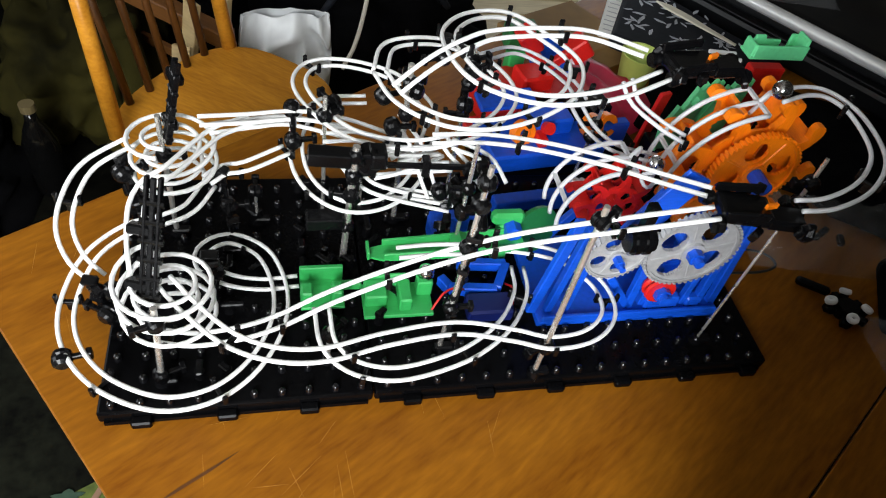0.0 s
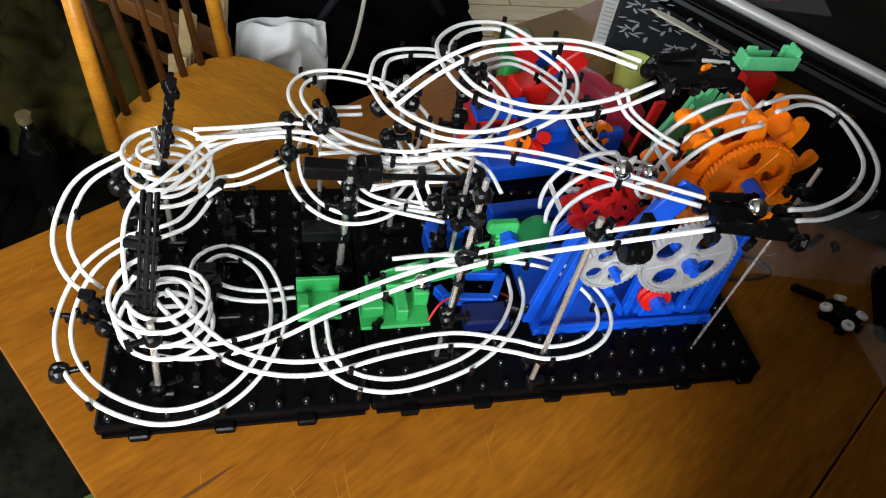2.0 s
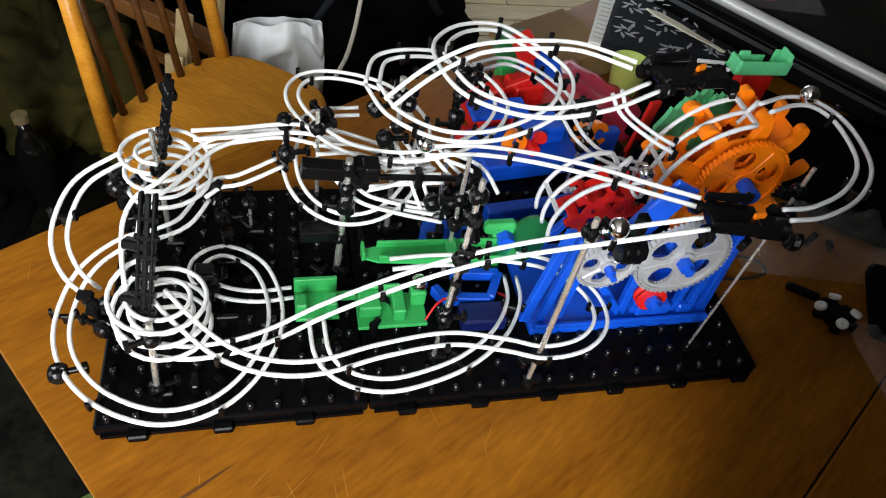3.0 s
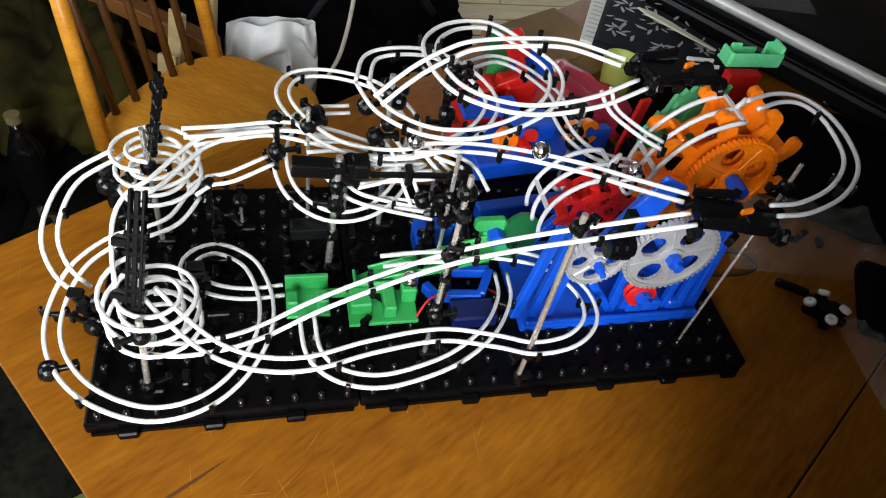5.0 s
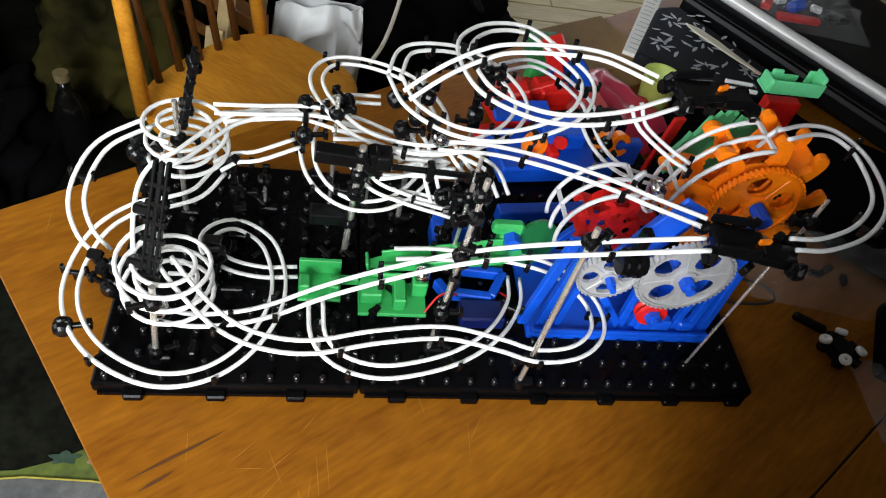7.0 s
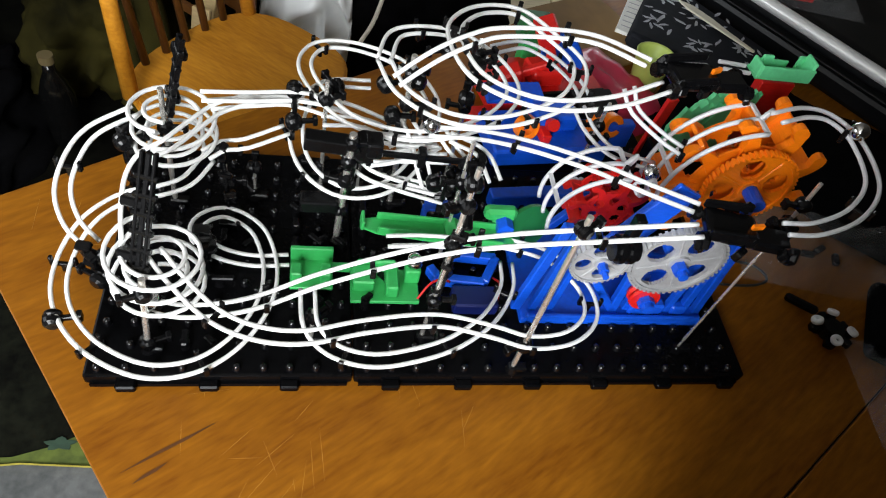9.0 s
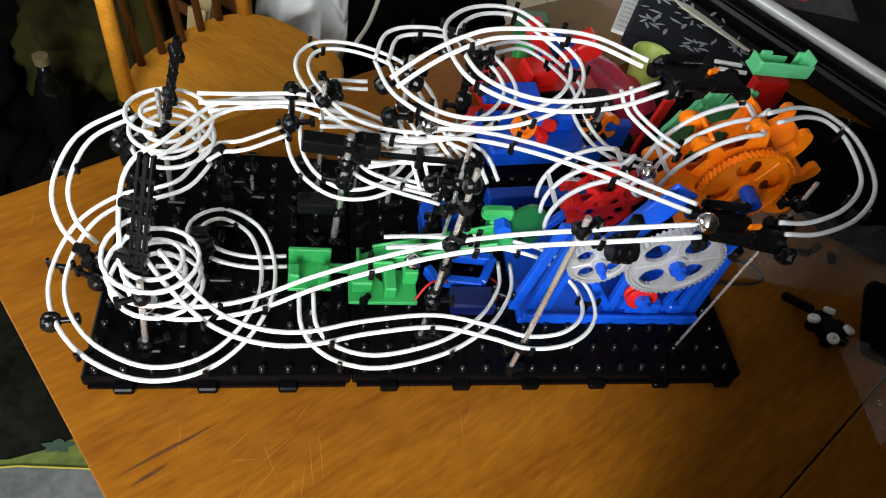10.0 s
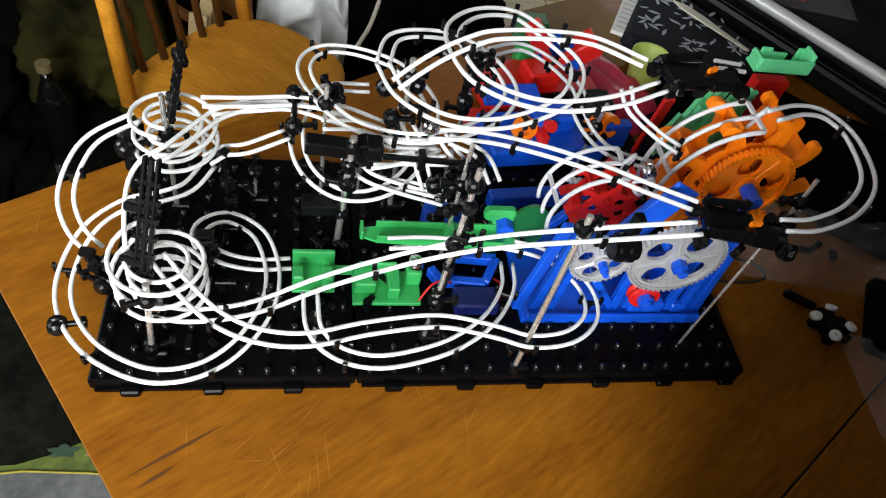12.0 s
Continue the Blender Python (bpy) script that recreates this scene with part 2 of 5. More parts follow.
for row in range(39):
    x = X0
    for length in ((1.28,) * 4 if row % 2 else (0.638, 1.28, 1.28, 1.28, 0.638)):
        source = plank_mesh if length > 1 else half_mesh
        at = pose(x + length / 2, Y0 + 0.064 + 0.1295 * row, 0.029)
        if fresh.pop(id(source), None):
            source.matrix_basis = at
        else:
            share("plank", source, floor_ob, at)
        x += length


# ---- table ----
TURN = 33.4
table = thing("dining_table", "honey-brown veneered wooden table with a leaf joint", "table", at=pose(-0.206, 0.258, 0, 0, 0, TURN))
part("tabletop", box(B(), (1.75, 0.9042, 0.024), pose(0.875, -0.4521, -0.012), 0.0015, 2), TABLE, table, "wide worn veneer top with a cut-off corner edge")
part("leaf", box(B(), (1.75, 0.36, 0.024), pose(0.875, -1.087, -0.012), 0.0015, 2), TABLE, table, "folding leaf beside a dark joint")
part("gap", box(B(), (1.74, 0.02, 0.016), pose(0.875, -0.905, -0.016)), SEAM, table)
for x, y in ((0.1, -0.1), (1.6, -0.1), (0.1, -0.82), (1.6, -0.82)):
    part("leg", bar(B(), (x, y, -0.024), (x, y, FZ), 0.06, 0.06, 0.006), CHAIR, table)
part("apron", box(B(), (1.5, 0.02, 0.09), pose(0.85, -0.1, -0.07)), CHAIR, table)
part("apron", box(B(), (0.02, 0.7, 0.09), pose(0.1, -0.46, -0.07)), CHAIR, table)
for x, y, w, r in ((0.075, -0.44, 0.055, -2), (0.045, -0.455, 0.02, 2)):
    mark = outline(B(), [(-w, 0), (-w * 0.3, 0.0022), (w * 0.4, 0.0014), (w, 0), (w * 0.3, -0.002), (-w * 0.4, -0.0012)], 0.0004, pose(x, y, 0.0003, 0, 0, r))
    part("streak", mark, STREAK, table, "dark streak in the veneer")

SCRATCH = material("pale_scratched_veneer", (0.40, 0.175, 0.020), 0.45, vary=0.3, scale=40)
rs = random.Random(31)
for k in range(70):
    x, y = (rs.uniform(0.06, 0.42), rs.uniform(-0.62, -0.25)) if k < 48 else (rs.uniform(0.04, 0.30), rs.uniform(-0.20, -0.05))
    w, a = rs.uniform(0.008, 0.035), rs.choice((-35, 20, 62, 75)) + rs.uniform(-14, 14)
    part("scratch", outline(B(), [(-w, 0), (-w * 0.2, 0.00030), (w, 0.00005), (w * 0.2, -0.00030)], 0.0002, pose(x, y, 0.0002, 0, 0, a)), SCRATCH, table)


# ---- base plates with studs ----
STUD = 0.03
stud_bm = lathe(B(), [(0.0052, 0.0), (0.0047, 0.006), (0.0036, 0.0085), (0.0016, 0.0096), (0.0003, 0.0098)], Matrix(), 10)
for k, (c0, c1, label) in enumerate(((0, 10, "short black studded plastic base plate on the table"), (10, 27, "long black studded plastic base plate on the table"))):
    base = thing("base_plate", label, "base plate", group="base plates of the marble run")
    x0, x1 = STUD * c0 - 0.003, STUD * c1 - 0.0045 + (0.012 if k else 0)
    part("plate", box(B(), (x1 - x0, 0.366, 0.018), pose((x0 + x1) / 2, 0.19, 0.011), 0.003, 2), BASE, base)
    part("skirt", box(B(), (x1 - x0 - 0.012, 0.372, 0.006), pose((x0 + x1) / 2, 0.19, 0.003)), BASE, base)
    proto = None
    for c in range(c0, c1):
        for r in range(12):
            at = pose(0.012 + STUD * c, 0.016 + STUD * r, 0.0195)
            if proto is None:
                proto = part("stud", stud_bm, STUDS, base, smooth=True, at=at)
            else:
                share("stud", proto, base, at)
            stud_mesh = proto
    for c in range(c0 + 1, c1, 3):
        x = 0.042 + STUD * (c - 1)
        part("edge_clip", box(B(), (0.022, 0.012, 0.011), pose(x, 0.002, 0.006), 0.002), BASE, base)
    if k == 0:
        stud_bm = B()
        stud_bm.from_mesh(stud_mesh.data)


# ---- marble tracks ----
TRACKS = {
    "long_run": [(0.625, 0.028, 0.285), (0.523, 0.029, 0.270), (0.442, 0.043, 0.240), (0.382, 0.058, 0.205), (0.315, 0.066, 0.165), (0.246, 0.064, 0.130), (0.194, 0.056, 0.105), (0.151, 0.053, 0.090), (0.103, 0.055, 0.080), (0.069, 0.065, 0.075)],
    "s_bend": [(0.076, 0.091, 0.140), (0.104, 0.056, 0.135), (0.144, 0.018, 0.130), (0.188, 0.000, 0.125), (0.239, -0.001, 0.120), (0.307, 0.020, 0.110), (0.387, 0.035, 0.100), (0.452, 0.024, 0.095), (0.499, 0.013, 0.090), (0.551, 0.022, 0.088), (0.585, 0.054, 0.085), (0.588, 0.102, 0.080), (0.555, 0.147, 0.080), (0.506, 0.167, 0.080), (0.448, 0.178, 0.075), (0.345, 0.176, 0.070)],
    "front_bowl": [(0.239, 0.082, 0.090), (0.244, 0.035, 0.085), (0.267, 0.008, 0.080), (0.307, -0.003, 0.075), (0.353, 0.004, 0.070), (0.411, 0.026, 0.065), (0.462, 0.065, 0.060), (0.494, 0.115, 0.055), (0.502, 0.161, 0.050)],
    "big_ring": [(0.114, 0.251, 0.125), (0.092, 0.217, 0.118), (0.060, 0.206, 0.110), (0.021, 0.202, 0.100), (-0.017, 0.184, 0.080), (-0.036, 0.147, 0.065), (-0.037, 0.099, 0.060), (-0.019, 0.055, 0.057), (0.016, 0.019, 0.054), (0.068, -0.003, 0.050), (0.119, 0.004, 0.048), (0.160, 0.037, 0.046), (0.188, 0.090, 0.045), (0.193, 0.146, 0.044), (0.176, 0.203, 0.043), (0.144, 0.232, 0.042), (0.119, 0.235, 0.041), (0.099, 0.219, 0.040), (0.101, 0.192, 0.040), (0.131, 0.169, 0.040), (0.172, 0.159, 0.040), (0.215, 0.162, 0.040)],
    "outer_loop": [(0.031, 0.279, 0.17), (-0.012, 0.25, 0.16), (-0.029, 0.213, 0.15), (-0.033, 0.175, 0.135), (-0.019, 0.142, 0.12), (0.003, 0.127, 0.1)],
    "drop": [(0.168, 0.296, 0.188), (0.130, 0.269, 0.192), (0.107, 0.236, 0.195), (0.082, 0.200, 0.194), (0.061, 0.184, 0.190), (0.050, 0.162, 0.180), (0.049, 0.129, 0.165), (0.053, 0.097, 0.152)],
    "exit_low": [(0.113, 0.238, 0.143), (0.133, 0.252, 0.147), (0.159, 0.256, 0.149), (0.207, 0.285, 0.150)],
    "exit_high": [(0.108, 0.278, 0.200), (0.162, 0.289, 0.195), (0.222, 0.302, 0.190), (0.278, 0.301, 0.180), (0.342, 0.286, 0.165)],
    "exit_mid": [(0.117, 0.275, 0.190), (0.168, 0.293, 0.185), (0.215, 0.310, 0.175), (0.278, 0.299, 0.165), (0.351, 0.285, 0.150)],
    "sky_line": [(0.612, 0.239, 0.33), (0.561, 0.279, 0.327), (0.509, 0.288, 0.324), (0.447, 0.286, 0.32), (0.416, 0.277, 0.315), (0.381, 0.261, 0.306), (0.353, 0.249, 0.292), (0.328, 0.239, 0.275)],
    "ring_chain": [(0.631, 0.212, 0.320), (0.563, 0.184, 0.315), (0.496, 0.176, 0.310), (0.450, 0.193, 0.305), (0.414, 0.231, 0.300), (0.400, 0.292, 0.295), (0.407, 0.343, 0.290), (0.444, 0.385, 0.285), (0.497, 0.396, 0.280), (0.535, 0.358, 0.275), (0.564, 0.309, 0.270), (0.546, 0.257, 0.265), (0.501, 0.223, 0.260), (0.443, 0.205, 0.255), (0.386, 0.215, 0.250), (0.340, 0.261, 0.245), (0.322, 0.325, 0.240)],
    "ring_chain_lower": [(0.322, 0.325, 0.240), (0.342, 0.389, 0.235), (0.391, 0.412, 0.230), (0.438, 0.408, 0.225), (0.479, 0.368, 0.220), (0.494, 0.319, 0.215), (0.469, 0.275, 0.210), (0.418, 0.244, 0.205), (0.354, 0.234, 0.200), (0.288, 0.258, 0.195), (0.244, 0.317, 0.190), (0.226, 0.377, 0.185), (0.245, 0.425, 0.180), (0.296, 0.437, 0.175), (0.358, 0.414, 0.170), (0.394, 0.360, 0.165), (0.396, 0.318, 0.160), (0.375, 0.278, 0.155), (0.340, 0.258, 0.150)],
    "low_ring": [(0.315, 0.376, 0.160), (0.257, 0.374, 0.155), (0.223, 0.327, 0.150), (0.220, 0.272, 0.140), (0.239, 0.226, 0.135), (0.278, 0.201, 0.130), (0.329, 0.215, 0.125), (0.373, 0.268, 0.120), (0.393, 0.330, 0.115)],
    "upper_run": [(0.377, 0.233, 0.210), (0.439, 0.221, 0.220), (0.498, 0.189, 0.235), (0.557, 0.146, 0.250), (0.600, 0.106, 0.262), (0.640, 0.068, 0.275)],
    "right_loop": [(0.741, 0.049, 0.270), (0.782, 0.050, 0.272), (0.832, 0.068, 0.280), (0.867, 0.106, 0.290), (0.870, 0.164, 0.300), (0.842, 0.192, 0.310), (0.805, 0.193, 0.315), (0.754, 0.172, 0.320)],
    "wheel_feed": [(0.606, 0.245, 0.290), (0.617, 0.228, 0.270), (0.653, 0.209, 0.250), (0.682, 0.195, 0.240)],
    "back_feed": [(0.589, 0.314, 0.200), (0.601, 0.278, 0.190), (0.631, 0.249, 0.180), (0.692, 0.238, 0.170)],
    "back_ring": [(0.491, 0.440, 0.190), (0.539, 0.458, 0.190), (0.579, 0.439, 0.185), (0.611, 0.393, 0.180), (0.619, 0.360, 0.175)],
    "mid_a": [(0.315, 0.264, 0.150), (0.359, 0.265, 0.150), (0.400, 0.267, 0.150)],
    "mid_b": [(0.323, 0.237, 0.120), (0.368, 0.229, 0.120), (0.414, 0.217, 0.120)],
    "mid_c": [(0.332, 0.14, 0.112), (0.371, 0.143, 0.112), (0.417, 0.142, 0.112)],
    "mid_d": [(0.307, 0.227, 0.160), (0.344, 0.238, 0.160), (0.397, 0.261, 0.165)],
    "mid_e": [(0.373, 0.267, 0.160), (0.379, 0.246, 0.140), (0.393, 0.219, 0.110)],
    "mid_f": [(0.397, 0.256, 0.190), (0.416, 0.244, 0.170), (0.455, 0.227, 0.140)],
    "mid_g": [(0.306, 0.256, 0.175), (0.352, 0.254, 0.172), (0.395, 0.258, 0.170)],
    "mid_h": [(0.315, 0.250, 0.145), (0.362, 0.254, 0.145), (0.413, 0.256, 0.145)],
    "mid_i": [(0.407, 0.248, 0.190), (0.450, 0.237, 0.175), (0.466, 0.204, 0.160)],
    "mid_j": [(0.275, 0.272, 0.145), (0.303, 0.235, 0.135), (0.345, 0.223, 0.125), (0.407, 0.212, 0.115)],
    "mid_k": [(0.250, 0.284, 0.170), (0.307, 0.289, 0.165), (0.374, 0.264, 0.150)],
    "mid_l": [(0.340, 0.287, 0.200), (0.361, 0.271, 0.180), (0.373, 0.253, 0.160)],
}
GAUGE, TUBE = 0.0165, 0.0027
NO_CLIP = {"mid_a", "mid_b", "mid_c", "mid_d", "mid_e", "mid_f", "mid_g", "mid_h", "mid_i", "mid_j", "mid_k", "mid_l", "drop"}
LINES, TRACK_ROOTS = {}, {}


def helix(cx, cy, z0, z1, r, turns, start):
    n = int(abs(turns) * 12)
    return [(cx + r * math.cos(radians(start) + 2 * math.pi * turns * i / n), cy + r * math.sin(radians(start) + 2 * math.pi * turns * i / n), z0 + (z1 - z0) * i / n) for i in range(n + 1)]


def track(name, points, label, mat=RAIL, clip_every=0.12, clips=True, gauge=GAUGE):
    """Two tubes on black cross clips."""
    line = spline(points)
    LINES[name] = line
    root = thing("marble_track", label, "track", group="tracks of the marble run")
    sides = []
    for i in range(len(line)):
        t = line[min(i + 1, len(line) - 1)] - line[max(i - 1, 0)]
        t.z = 0
        sides.append(Vector((t.y, -t.x, 0)).normalized())
    for s in (-1, 1):
        part("rail", tube(B(), [c + q * s * gauge / 2 for c, q in zip(line, sides)], TUBE), mat, root, smooth=True)
    if clips:
        gone, proto = 0.02, None
        for i in range(1, len(line)):
            gone += (line[i] - line[i - 1]).length
            if gone > clip_every:
                gone = 0.0
                q = sides[i]
                at = Matrix.Translation(line[i]) @ Matrix.Rotation(math.atan2(q.y, q.x), 4, "Z")
                if proto is None:
                    bm = box(B(), (0.028, 0.0055, 0.0045), pose(0, 0, -0.004), 0.001)
                    box(bm, (0.004, 0.006, 0.014), pose(0.0135, 0, 0.001), 0.001)
                    box(bm, (0.004, 0.006, 0.014), pose(-0.0135, 0, 0.001), 0.001)
                    box(bm, (0.008, 0.005, 0.012), pose(0, 0, -0.011), 0.001)
                    proto = part("cross_clip", bm, BLACK, root, at=at)
                else:
                    share("cross_clip", proto, root, at)
    return root


LABELS = {
    "long_run": "long white twin-tube track sloping across the front",
    "s_bend": "white twin-tube track in an s-bend with a hairpin",
    "front_bowl": "white twin-tube track curving low over the base plate",
    "big_ring": "wide white twin-tube ring low over the plate corner",
    "outer_loop": "white twin-tube loop reaching out beyond the base",
    "ring_chain": "white twin-tube chain of rings high above the plate",
    "right_loop": "white twin-tube loop, coloured grey for weaker light, to black junction",
    "upper_run": "white twin-tube track from black junction to the tower",
    "sky_line": "highest white twin-tube track from the far black junction",
}
for name, points in TRACKS.items():
    # these white tracks get their shade from the greyer rail colour
    grey = name in ("right_loop", "wheel_feed", "back_feed", "back_ring")
    TRACK_ROOTS[name] = track(name, points, LABELS.get(name, "short white twin-tube track piece among the supports"), RAIL_GREY_SHADED if grey else RAIL, clips=name not in NO_CLIP)
track("low_spiral", helix(0.076, 0.088, 0.152, 0.080, 0.040, 3.0, 100), "white twin-tube spiral wound round a steel rod", clips=False)
track("high_spiral", helix(0.078, 0.258, 0.200, 0.128, 0.0390, -2.75, 259), "white twin-tube spiral under a black lattice mast", clips=False)


# ---- steel rods and black joints ----
def joint(root, at, turn=0.0, size=1.0):
    """A black ribbed clamp wheel with a short arm."""
    s = 0.9 * size
    bm = lathe(B(), [(0.0, -0.010 * s), (0.006 * s, -0.010 * s), (0.0095 * s, -0.007 * s), (0.0105 * s, -0.002 * s), (0.0085 * s, 0.0), (0.0105 * s, 0.002 * s), (0.0095 * s, 0.007 * s), (0.006 * s, 0.010 * s), (0.0, 0.010 * s)], pose(0, 0, 0, 90, 0, 0), 16)
    box(bm, (0.024 * s, 0.006, 0.006), pose(0.014 * s, 0, 0), 0.001)
    box(bm, (0.006, 0.010, 0.012), pose(0.026 * s, 0, 0), 0.001)
    part("clamp", bm, BLACK, root, at=Matrix.Translation(at) @ pose(0, 0, 0, 0, 0, turn))


def rod(foot, top, joints=(), r=0.0031, base_joint=True):
    root = thing("support_rod", "slim bright steel rod with black plastic clamps", "support rod", group="support rods")
    part("rod", stick(B(), foot, top, r, 12), STEEL, root, smooth=False)
    if base_joint:
        bm = cyl(B(), 0.0095, 0.014, pose(0, 0, 0), 10, 0.007)
        box(bm, (0.024, 0.012, 0.009), pose(0.006, 0, 0.004), 0.002)
        part("socket", bm, BLACK, root, at=Matrix.Translation(foot))
    f, t = Vector(foot), Vector(top)
    for k, turn in joints:
        joint(root, f + (t - f) * k, turn)
    return root


RODS = [
    ((0.728, 0.046, 0.022), (0.733, 0.046, 0.250), (), 0.0018),
    ((0.493, 0.016, 0.022), (0.503, 0.030, 0.296), ((0.19, 200), (0.93, 30)), 0.0034),
    ((0.381, 0.060, 0.022), (0.392, 0.064, 0.318), ((0.62, 20), (0.83, 200), (0.93, 90), (0.28, 0)), 0.0031),
    ((0.274, 0.206, 0.022), (0.284, 0.206, 0.222), ((0.62, 170), (0.78, 10), (0.93, 0), (0.35, 90)), 0.0045),
    ((0.253, 0.291, 0.022), (0.254, 0.293, 0.225), ((0.86, 30), (0.55, 200)), 0.0028),
    ((0.062, 0.269, 0.022), (0.066, 0.268, 0.215), ((0.7, 0), (0.5, 180)), 0.0034),
    ((0.062, 0.041, 0.022), (0.072, 0.047, 0.150), ((0.1, 20), (0.8, 200)), 0.0036),
    ((0.352, 0.282, 0.022), (0.353, 0.290, 0.275), ((0.72, 0), (0.55, 190), (0.9, 90)), 0.0038),
    ((0.432, 0.312, 0.022), (0.446, 0.350, 0.265), ((0.78, 10), (0.6, 170), (0.92, 20)), 0.0034),
    ((0.640, 0.345, 0.022), (0.642, 0.334, 0.194), ((0.75, 180), (0.6, 10)), 0.0026),
    ((0.245, 0.055, 0.022), (0.247, 0.058, 0.082), ((0.8, 40),), 0.0028),
    ((0.415, 0.185, 0.022), (0.420, 0.190, 0.235), ((0.5, 0), (0.7, 180)), 0.0028),
    ((0.132, 0.255, 0.022), (0.132, 0.256, 0.110), ((0.7, 0),), 0.0026),
    ((0.165, 0.285, 0.022), (0.165, 0.286, 0.085), ((0.9, 90),), 0.0022),
    ((0.305, 0.300, 0.022), (0.306, 0.302, 0.150), ((0.7, 0),), 0.0020),
    ((0.803, 0.106, 0.205), (0.807, 0.110, 0.282), ((0.55, 180),), 0.0026),
]
for foot, top, joints, r in RODS:
    rod(foot, top, joints, r)

# clamps hanging on the rings
for at, turn in (((0.215, 0.318, 0.188), 0), ((0.215, 0.290, 0.160), 10), ((0.266, 0.330, 0.188), 120), ((0.325, 0.300, 0.222), 20), ((0.362, 0.292, 0.236), 60), ((0.400, 0.330, 0.26), 200), ((0.440, 0.325, 0.245), 30), ((0.335, 0.275, 0.195), 0), ((0.430, 0.300, 0.21), 80), ((0.016, 0.115, 0.095), 40), ((0.010, 0.100, 0.075), 150), ((-0.036, 0.060, 0.052), 10), ((0.116, 0.165, 0.06), 90), ((0.110, 0.140, 0.075), 60), ((0.125, 0.258, 0.135), 0), ((0.020, 0.245, 0.15), 30), ((0.392, 0.215, 0.14), 0), ((0.415, 0.205, 0.15), 90), ((0.430, 0.220, 0.17), 45)):
    root = thing("rail_clamp", "black ribbed plastic clamp holding a white rail", "clamp", group="rail clamps", at=Matrix.Translation(at) @ pose(0, 0, 0, 0, 0, turn))
    joint(root, (0, 0, 0), 0, 1.15)


def mast(foot, top, w, label):
    """A flat black lattice strip with studs along it."""
    root = thing("lattice_mast", label, "mast")
    m, length = between(foot, top)
    root.matrix_world = m
    for s in (-1, 1):
        part("side_strip", box(B(), (0.004, 0.007, length), pose(s * w / 2, 0, 0), 0.001), BLACK, root)
    part("spine_strip", box(B(), (w * 0.42, 0.004, length * 0.98), pose(0, 0.001, 0), 0.001), BLACK, root)
    n = int(length / 0.02)
    peg = None
    for i in range(n):
        at = pose(0, 0, -length / 2 + 0.02 * (i + 0.5), 0, 90, 0)
        if peg is None:
            peg = part("rung", cyl(B(), 0.0036, w + 0.010, Matrix(), 8), BLACK, root, at=at)
        else:
            share("rung", peg, root, at)
    for i in range(0, n, 3):
        part("bracket", box(B(), (0.026, 0.014, 0.011), pose(0.012, -0.004, -length / 2 + 0.02 * (i + 1)), 0.002), BLACK, root)
    return root


mast((0.073, 0.262, 0.182), (0.096, 0.270, 0.286), 0.011, "black studded lattice mast on the high spiral")
mast((0.062, 0.066, 0.130), (0.081, 0.130, 0.250), 0.014, "black studded lattice mast on the low spiral")
BEAM_A, BEAM_B = (0.272, 0.222, 0.182), (0.452, 0.222, 0.172)
PIVOT = Vector((0.300, 0.215, 0.196))
arm = thing("rocking_box", "black plastic box rocking on a pivot drum", "rocker", at=Matrix.Translation(PIVOT))
part("box_end", box(B(), (0.050, 0.020, 0.019), pose(-0.046, -0.008, 0.010, 0, 6, 0), 0.0025, 2), BLACK, arm, "black box counterweight")
part("pivot_drum", cyl(B(), 0.012, 0.030, pose(0, 0, 0, 90, 0, 0), 14), BLACK, arm)
part("ribbed_block", box(B(), (0.020, 0.026, 0.024), pose(0.010, -0.004, 0.006), 0.004, 2), BLACK, arm)
cross_beam = thing("cross_beam", "long thin black plastic beam between the steel rods", "beam")
part("beam", bar(B(), BEAM_A, BEAM_B, 0.006, 0.007, 0.001), BLACK, cross_beam)
for k in (0.55, 0.97):
    part("end_tab", box(B(), (0.010, 0.016, 0.026), Matrix.Translation(Vector(BEAM_A).lerp(Vector(BEAM_B), k)), 0.002), BLACK, cross_beam)
arm2 = thing("black_counterweight", "black plastic block on the steel rod", "block")
part("block", box(B(), (0.048, 0.022, 0.020), pose(0.250, 0.205, 0.105), 0.003, 2), BLACK, arm2)


# ---- black clip stacks beside the spirals, loose joints on the plate ----
def clip_stack(foot, top, n, seed, label):
    root = thing("clip_stack", label, "clip stack", group="clip stacks")
    r = random.Random(seed)
    f, t = Vector(foot), Vector(top)
    for k in range(n):
        c = f.lerp(t, k / (n - 1)) + Vector((r.uniform(-0.005, 0.005), r.uniform(-0.005, 0.005), 0))
        bm = box(B(), (r.uniform(0.010, 0.020), r.uniform(0.008, 0.014), r.uniform(0.006, 0.011)), Matrix(), 0.0015)
        part("clip", bm, BLACK, root, at=Matrix.Translation(c) @ pose(0, 0, 0, r.uniform(-35, 35), r.uniform(-35, 35), r.uniform(0, 180)))
    part("spine", stick(B(), f, t, 0.003, 8), BLACK, root)


clip_stack((0.118, 0.150, 0.022), (0.122, 0.140, 0.118), 10, 1, "upright stack of black clips beside the low spiral")
clip_stack((0.004, 0.122, 0.022), (-0.002, 0.112, 0.118), 10, 2, "upright stack of black clips at the loop's end")
clip_stack((0.020, 0.245, 0.022), (0.024, 0.250, 0.165), 10, 3, "tall stack of black clips at the high spiral")
clip_stack((0.135, 0.245, 0.022), (0.130, 0.250, 0.150), 9, 4, "stack of black clips under the high spiral exit")
clip_stack((0.400, 0.205, 0.060), (0.408, 0.208, 0.165), 8, 5, "dense stack of black clips round a steel rod")
